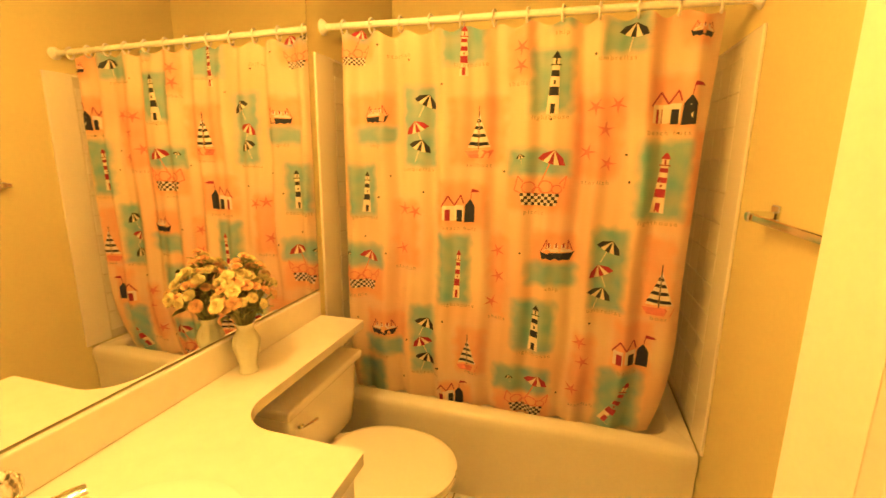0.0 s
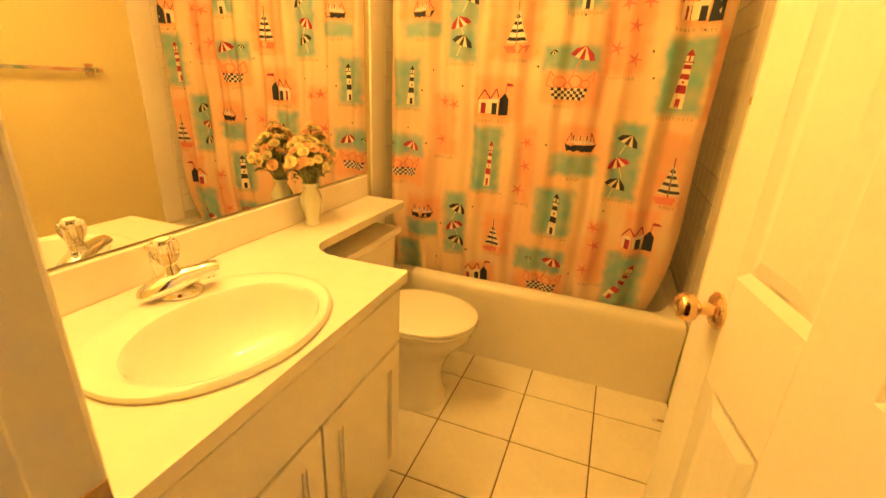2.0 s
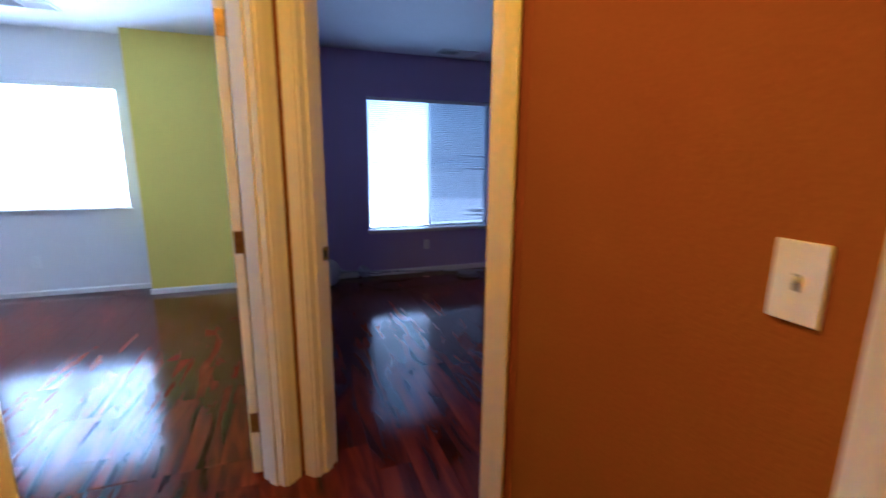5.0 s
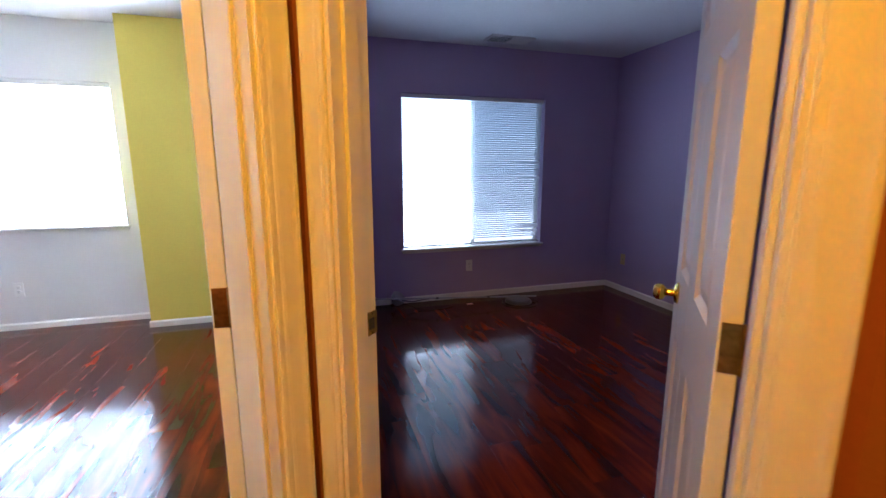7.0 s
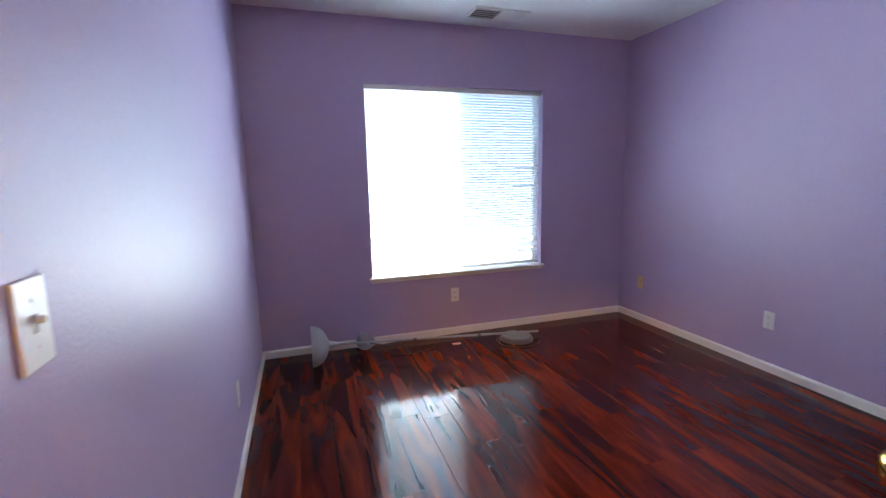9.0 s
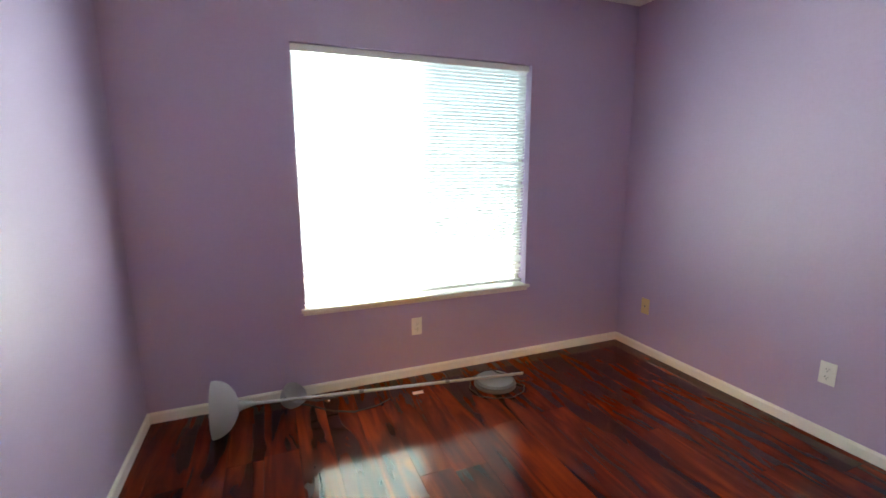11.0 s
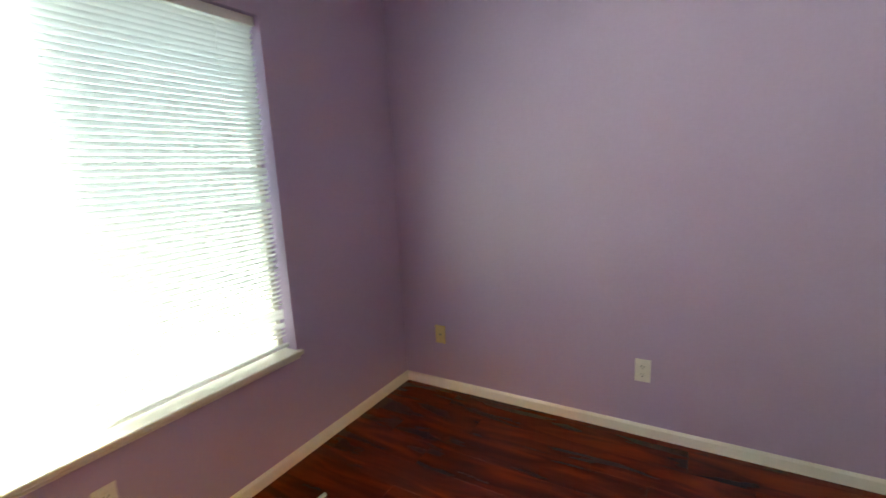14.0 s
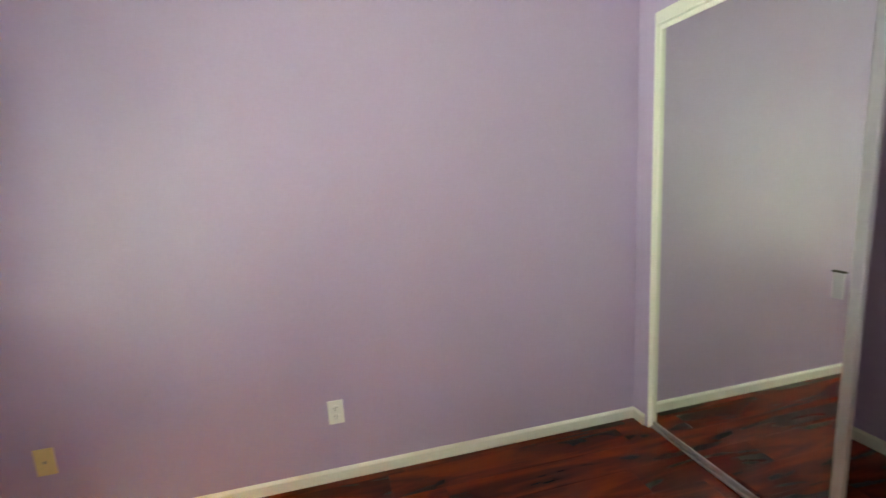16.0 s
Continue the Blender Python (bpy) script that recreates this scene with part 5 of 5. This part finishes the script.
# ---- vase with flowers ----
def flower_vase():
    ob = thing("flower_vase", "pale celadon vase with orange and yellow artificial carnations", "vase", (0.072, 3.178, 0.785))
    bm = bmesh.new()
    seg = 32
    rows = [(0.027, 0.0), (0.029, 0.004), (0.026, 0.012), (0.025, 0.024), (0.030, 0.052), (0.037, 0.082), (0.038, 0.100), (0.031, 0.120), (0.023, 0.134), (0.022, 0.142), (0.030, 0.156), (0.029, 0.157), (0.020, 0.143), (0.019, 0.125)]
    rings = []
    for r, z in rows:
        flute = 0.045 if 0.03 < z < 0.125 else 0.0
        rings.append([bm.verts.new((r * (1 + flute * math.cos(8 * 2 * math.pi * i / seg)) * math.cos(2 * math.pi * i / seg), r * (1 + flute * math.cos(8 * 2 * math.pi * i / seg)) * math.sin(2 * math.pi * i / seg), z)) for i in range(seg)])
    for a, b in zip(rings, rings[1:]):
        for i in range(seg):
            bm.faces.new((a[i], a[(i + 1) % seg], b[(i + 1) % seg], b[i]))
    bm.faces.new(rings[0][::-1])
    bm.faces.new(rings[-1])
    part("vase_body", bm, CELADON, ob, "glazed fluted vase", smooth=True)
    rng = random.Random(4)

    def bloom(size):
        b = bmesh.new()
        for ring, (count, tip, rise) in enumerate(((9, 1.0, 0.10), (8, 0.80, 0.36), (6, 0.52, 0.58), (4, 0.28, 0.70))):
            for k in range(count):
                a = 2 * math.pi * (k + 0.5 * (ring % 2)) / count + rng.uniform(-0.2, 0.2)
                w = 0.42 * tip + 0.12
                ux, uy = math.cos(a), math.sin(a)
                vx, vy = -uy, ux
                p = []
                for along, across, up in ((0.05, 0, 0.0), (0.62, -w * 0.8, rise * 0.7), (1.0, -w * 0.55, rise + rng.uniform(-0.1, 0.12)), (1.06, 0, rise + rng.uniform(-0.05, 0.16)), (1.0, w * 0.55, rise + rng.uniform(-0.1, 0.12)), (0.62, w * 0.8, rise * 0.7)):
                    p.append(b.verts.new((size * (ux * along * tip + vx * across), size * (uy * along * tip + vy * across), size * up)))
                mid = b.verts.new((size * ux * 0.6 * tip, size * uy * 0.6 * tip, size * rise * 0.45))
                for i in range(6):
                    b.faces.new((p[i], p[(i + 1) % 6], mid))
        return b

    blooms = [finish("flower", bloom(0.0185), m) for m in (PETAL, PETAL2, PETAL, PETAL2)]
    leaf_bm = bmesh.new()
    spine = [(0, 0, 0), (0.012, 0, 0.004), (0.026, 0, 0.004), (0.040, 0, -0.004)]
    half = [0.001, 0.008, 0.0075, 0.0008]
    lft = [leaf_bm.verts.new((x, -h, z + 0.003)) for (x, y, z), h in zip(spine, half)]
    cen = [leaf_bm.verts.new(p) for p in spine]
    rgt = [leaf_bm.verts.new((x, h, z + 0.003)) for (x, y, z), h in zip(spine, half)]
    for i in range(3):
        leaf_bm.faces.new((lft[i], lft[i + 1], cen[i + 1], cen[i]))
        leaf_bm.faces.new((cen[i], cen[i + 1], rgt[i + 1], rgt[i]))
    leaf_me = finish("leaf", leaf_bm, LEAF)
    for k in range(58):
        a = 2.399 * k
        spread = math.sqrt((k + 0.5) / 58)
        tip = Vector((0.010 + 0.083 * spread * math.cos(a) * 0.75, 0.112 * spread * math.sin(a), 0.338 - 0.115 * spread ** 2 + rng.uniform(-0.022, 0.022)))
        if tip.x < -0.055:
            tip.x = -0.055
        root = Vector((0.010 * math.cos(a), 0.010 * math.sin(a), 0.135))
        bend = root.lerp(tip, 0.5) + Vector((0, 0, 0.02))
        part("stem", tube(bmesh.new(), [root, bend, tip], 0.0013, 5), LEAF, ob)
        f = new("flower", blooms[k % 4])
        f.parent = ob
        aim = (tip - Vector((0, 0, 0.20))).normalized().to_track_quat("Z", "Y").to_matrix().to_4x4()
        f.matrix_local = Matrix.Translation(tip) @ aim @ Matrix.Scale(rng.uniform(0.72, 1.12), 4)
        for q in range(2):
            lf = new("leaf", leaf_me)
            lf.parent = ob
            at = root.lerp(tip, rng.uniform(0.35, 0.93))
            lf.matrix_local = Matrix.Translation(at) @ Euler((rng.uniform(-0.5, 0.5), rng.uniform(-1.0, 0.2), rng.uniform(0, 6.28))).to_matrix().to_4x4() @ Matrix.Scale(rng.uniform(0.6, 1.1), 4)
    return ob


flower_vase()


# ---- purple room: the floor lamp that lies on the floor ----
def fallen_lamp():
    ob = thing("floor_lamp", "grey torchiere floor lamp lying on the floor", "lamp")
    a, b = Vector((-3.705, 1.83, 0.140)), Vector((-3.622, 3.425, 0.055))
    part("pole", tube(bmesh.new(), [a, a.lerp(b, 0.45), b], 0.0085, 12), PALEGREY, ob, "pale grey pole", smooth=True)
    for f in (0.36, 0.68):
        p = a.lerp(b, f)
        part("pole_joint", tube(bmesh.new(), [p - (b - a) * 0.008, p + (b - a) * 0.008], 0.0105, 12), GREYMETAL, ob)
    # bowl shade, mouth towards the side wall
    m = Matrix.Translation((-3.700, 1.660, 0.145)) @ Euler((radians(-90), 0, 0)).to_matrix().to_4x4()
    shade = part("shade", lathe(bmesh.new(), [(0.143, 0.0), (0.141, 0.020), (0.132, 0.048), (0.112, 0.076), (0.078, 0.100), (0.034, 0.118), (0.030, 0.116), (0.074, 0.096), (0.108, 0.072), (0.128, 0.046), (0.139, 0.0)], 36, m=m, cap=False), FROST, ob, "frosted white bowl shade", smooth=True)
    part("shade_neck", tube(bmesh.new(), [(-3.700, 1.776, 0.145), (-3.702, 1.80, 0.143), (-3.705, 1.84, 0.140)], [0.030, 0.022, 0.013], 16), PALEGREY, shade, smooth=True)
    # reading arm
    arm = [a.lerp(b, 0.33), Vector((-3.69, 2.26, 0.10)), Vector((-3.71, 2.17, 0.085)), Vector((-3.745, 2.08, 0.095))]
    part("reading_arm", tube(bmesh.new(), arm, 0.006, 8), GREYMETAL, ob, "bent gooseneck reading arm", smooth=True)
    m2 = Matrix.Translation((-3.765, 2.035, 0.100)) @ Euler((radians(150), radians(28), 0)).to_matrix().to_4x4()
    rs = part("reading_shade", lathe(bmesh.new(), [(0.070, -0.045), (0.066, -0.01), (0.052, 0.025), (0.026, 0.048), (0.022, 0.046), (0.050, 0.020), (0.064, -0.045)], 28, m=m2, cap=False), FROST, ob, "frosted reading light shade", smooth=True)
    part("socket", lathe(bmesh.new(), [(0.024, 0.046), (0.024, 0.066), (0.018, 0.080), (0.008, 0.092)], 16, m=m2), CHROME, rs, "chrome socket", smooth=True)
    base = part("base", lathe(bmesh.new(), [(0.128, 0.0), (0.130, 0.010), (0.126, 0.026), (0.110, 0.034), (0.03, 0.0385)], 40, m=pose(-3.655, 3.245, 0.0005)), GREYMETAL, ob, "round grey weighted base", smooth=True)
    part("base_rim", lathe(bmesh.new(), [(0.1315, 0.0), (0.1325, 0.008), (0.1315, 0.014), (0.1285, 0.014)], 40, m=pose(-3.655, 3.245, 0.0003), cap=False), GREYMETAL, base)
    part("base_top", lathe(bmesh.new(), [(0.112, 0.0325), (0.111, 0.0365), (0.100, 0.0385), (0.03, 0.0405)], 40, m=pose(-3.655, 3.245, 0.0005)), SATINGREY, base, "satin grey domed top", smooth=True)
    loose = [(-3.84, 3.30, 0.006), (-3.80, 3.29, 0.030), (-3.755, 3.275, 0.046), (-3.70, 3.29, 0.047), (-3.66, 3.33, 0.046), (-3.64, 3.37, 0.040), (-3.62, 3.40, 0.010), (-3.60, 3.44, 0.005)]
    part("cord", tube(bmesh.new(), loose, 0.0035, 6), BLACKRUBBER, ob, "black power cord across the base", smooth=True)
    wire = [(-3.715, 1.96, 0.125), (-3.735, 2.12, 0.055), (-3.70, 2.24, 0.012), (-3.655, 2.36, 0.005), (-3.675, 2.50, 0.005), (-3.72, 2.58, 0.005)]
    part("cord", tube(bmesh.new(), wire, 0.0035, 6), BLACKRUBBER, ob, "loose cord beside the pole", smooth=True)
    cord = [(-3.62, 3.36, 0.006), (-3.56, 3.40, 0.005), (-3.50, 3.36, 0.005), (-3.46, 3.26, 0.005), (-3.49, 3.15, 0.005), (-3.55, 3.08, 0.005), (-3.66, 3.07, 0.005), (-3.78, 3.14, 0.005), (-3.84, 3.30, 0.005)]
    part("cord", tube(bmesh.new(), cord, 0.0035, 6), BLACKRUBBER, ob, "black power cord", smooth=True)
    return ob


fallen_lamp()
mesh_thing("paper_tag", boxed(-3.745, -3.715, 2.725, 2.790, 0.0005, 0.004, 0.001), PINKTAG, "small pink paper scrap on the floor", "paper")


# ---- floors ----
def plank_floor(name, x0, x1, y0, y1, label, seed, skip=None):
    ob = mesh_thing(name, boxed(x0, x1, y0, y1, -0.08, -0.008), SUBFLOOR, label, "floor", "structure")
    rng = random.Random(seed)
    w, gap = 0.160, 0.0008
    shared = {}
    y = y0
    while y < y1 - 0.01:
        ya, yb = y, min(y + w, y1)
        x = x0 - rng.random() * 1.1
        while x < x1:
            xa, xb = max(x, x0), min(x + 1.215, x1)
            x += 1.215
            if xb - xa < 0.02 or (skip and skip(xa, xb, ya, yb)):
                continue
            key = (round(xb - xa, 3), round(yb - ya, 3))
            if key not in shared:
                lx, ly = (xb - xa) / 2 - gap / 2, (yb - ya) / 2 - gap / 2
                shared[key] = finish("plank", box(bmesh.new(), -lx, lx, -ly, ly, -0.008, 0.0, 0.0007), PLANK)
            p = new("plank", shared[key])
            p.parent, p.location = ob, ((xa + xb) / 2, (ya + yb) / 2, 0)
        y += w
    return ob


plank_floor("floor_purple", PX0, -0.10, 1.25, PY1, "glossy dark cherry laminate plank floor", 3)
plank_floor("floor_hall", -0.98, 2.60, 0.45, 1.25, "glossy dark cherry laminate plank hall floor", 5)
plank_floor("floor_hall_door", -0.10, 2.60, 1.25, 1.985, "glossy dark cherry laminate plank hall floor", 6)
plank_floor("floor_white", YX0, -0.98, -2.60, 1.25, "glossy dark cherry laminate plank floor", 7)
plank_floor("floor_white_corner", -0.98, 0.50, -2.60, 0.45, "glossy dark cherry laminate plank floor", 8)

fl = mesh_thing("floor_bathroom", boxed(-0.05, BX + 0.05, 1.985, BY1, -0.08, -0.0025), GROUT, "white ceramic tile bathroom floor with brown grout", "floor", "structure")
tile_meshes = {}
xs_t = [0.0] + [0.2745 + 0.3 * k for k in range(5)]
ys_t = [1.987] + [2.035 + 0.306 * k for k in range(6)]
xs_t[-1] = BX
for x0, x1 in zip(xs_t, xs_t[1:]):
    for y0, y1 in zip(ys_t, ys_t[1:] + [TUBY + 0.05]):
        if y1 - y0 < 0.02:
            continue
        key = (round(x1 - x0, 3), round(y1 - y0, 3))
        if key not in tile_meshes:
            tile_meshes[key] = finish("tile", box(bmesh.new(), -(x1 - x0) / 2 + 0.0025, (x1 - x0) / 2 - 0.0025, -(y1 - y0) / 2 + 0.0025, (y1 - y0) / 2 - 0.0025, -0.008, 0.0, 0.0015), TILE)
        o = new("tile", tile_meshes[key])
        o.parent, o.location = fl, ((x0 + x1) / 2, (y0 + y1) / 2, 0)

mesh_thing("ground", boxed(-400, 400, -400, 400, -0.30, -0.25), LAWN, "dry ground outside the house", "ground", "structure")
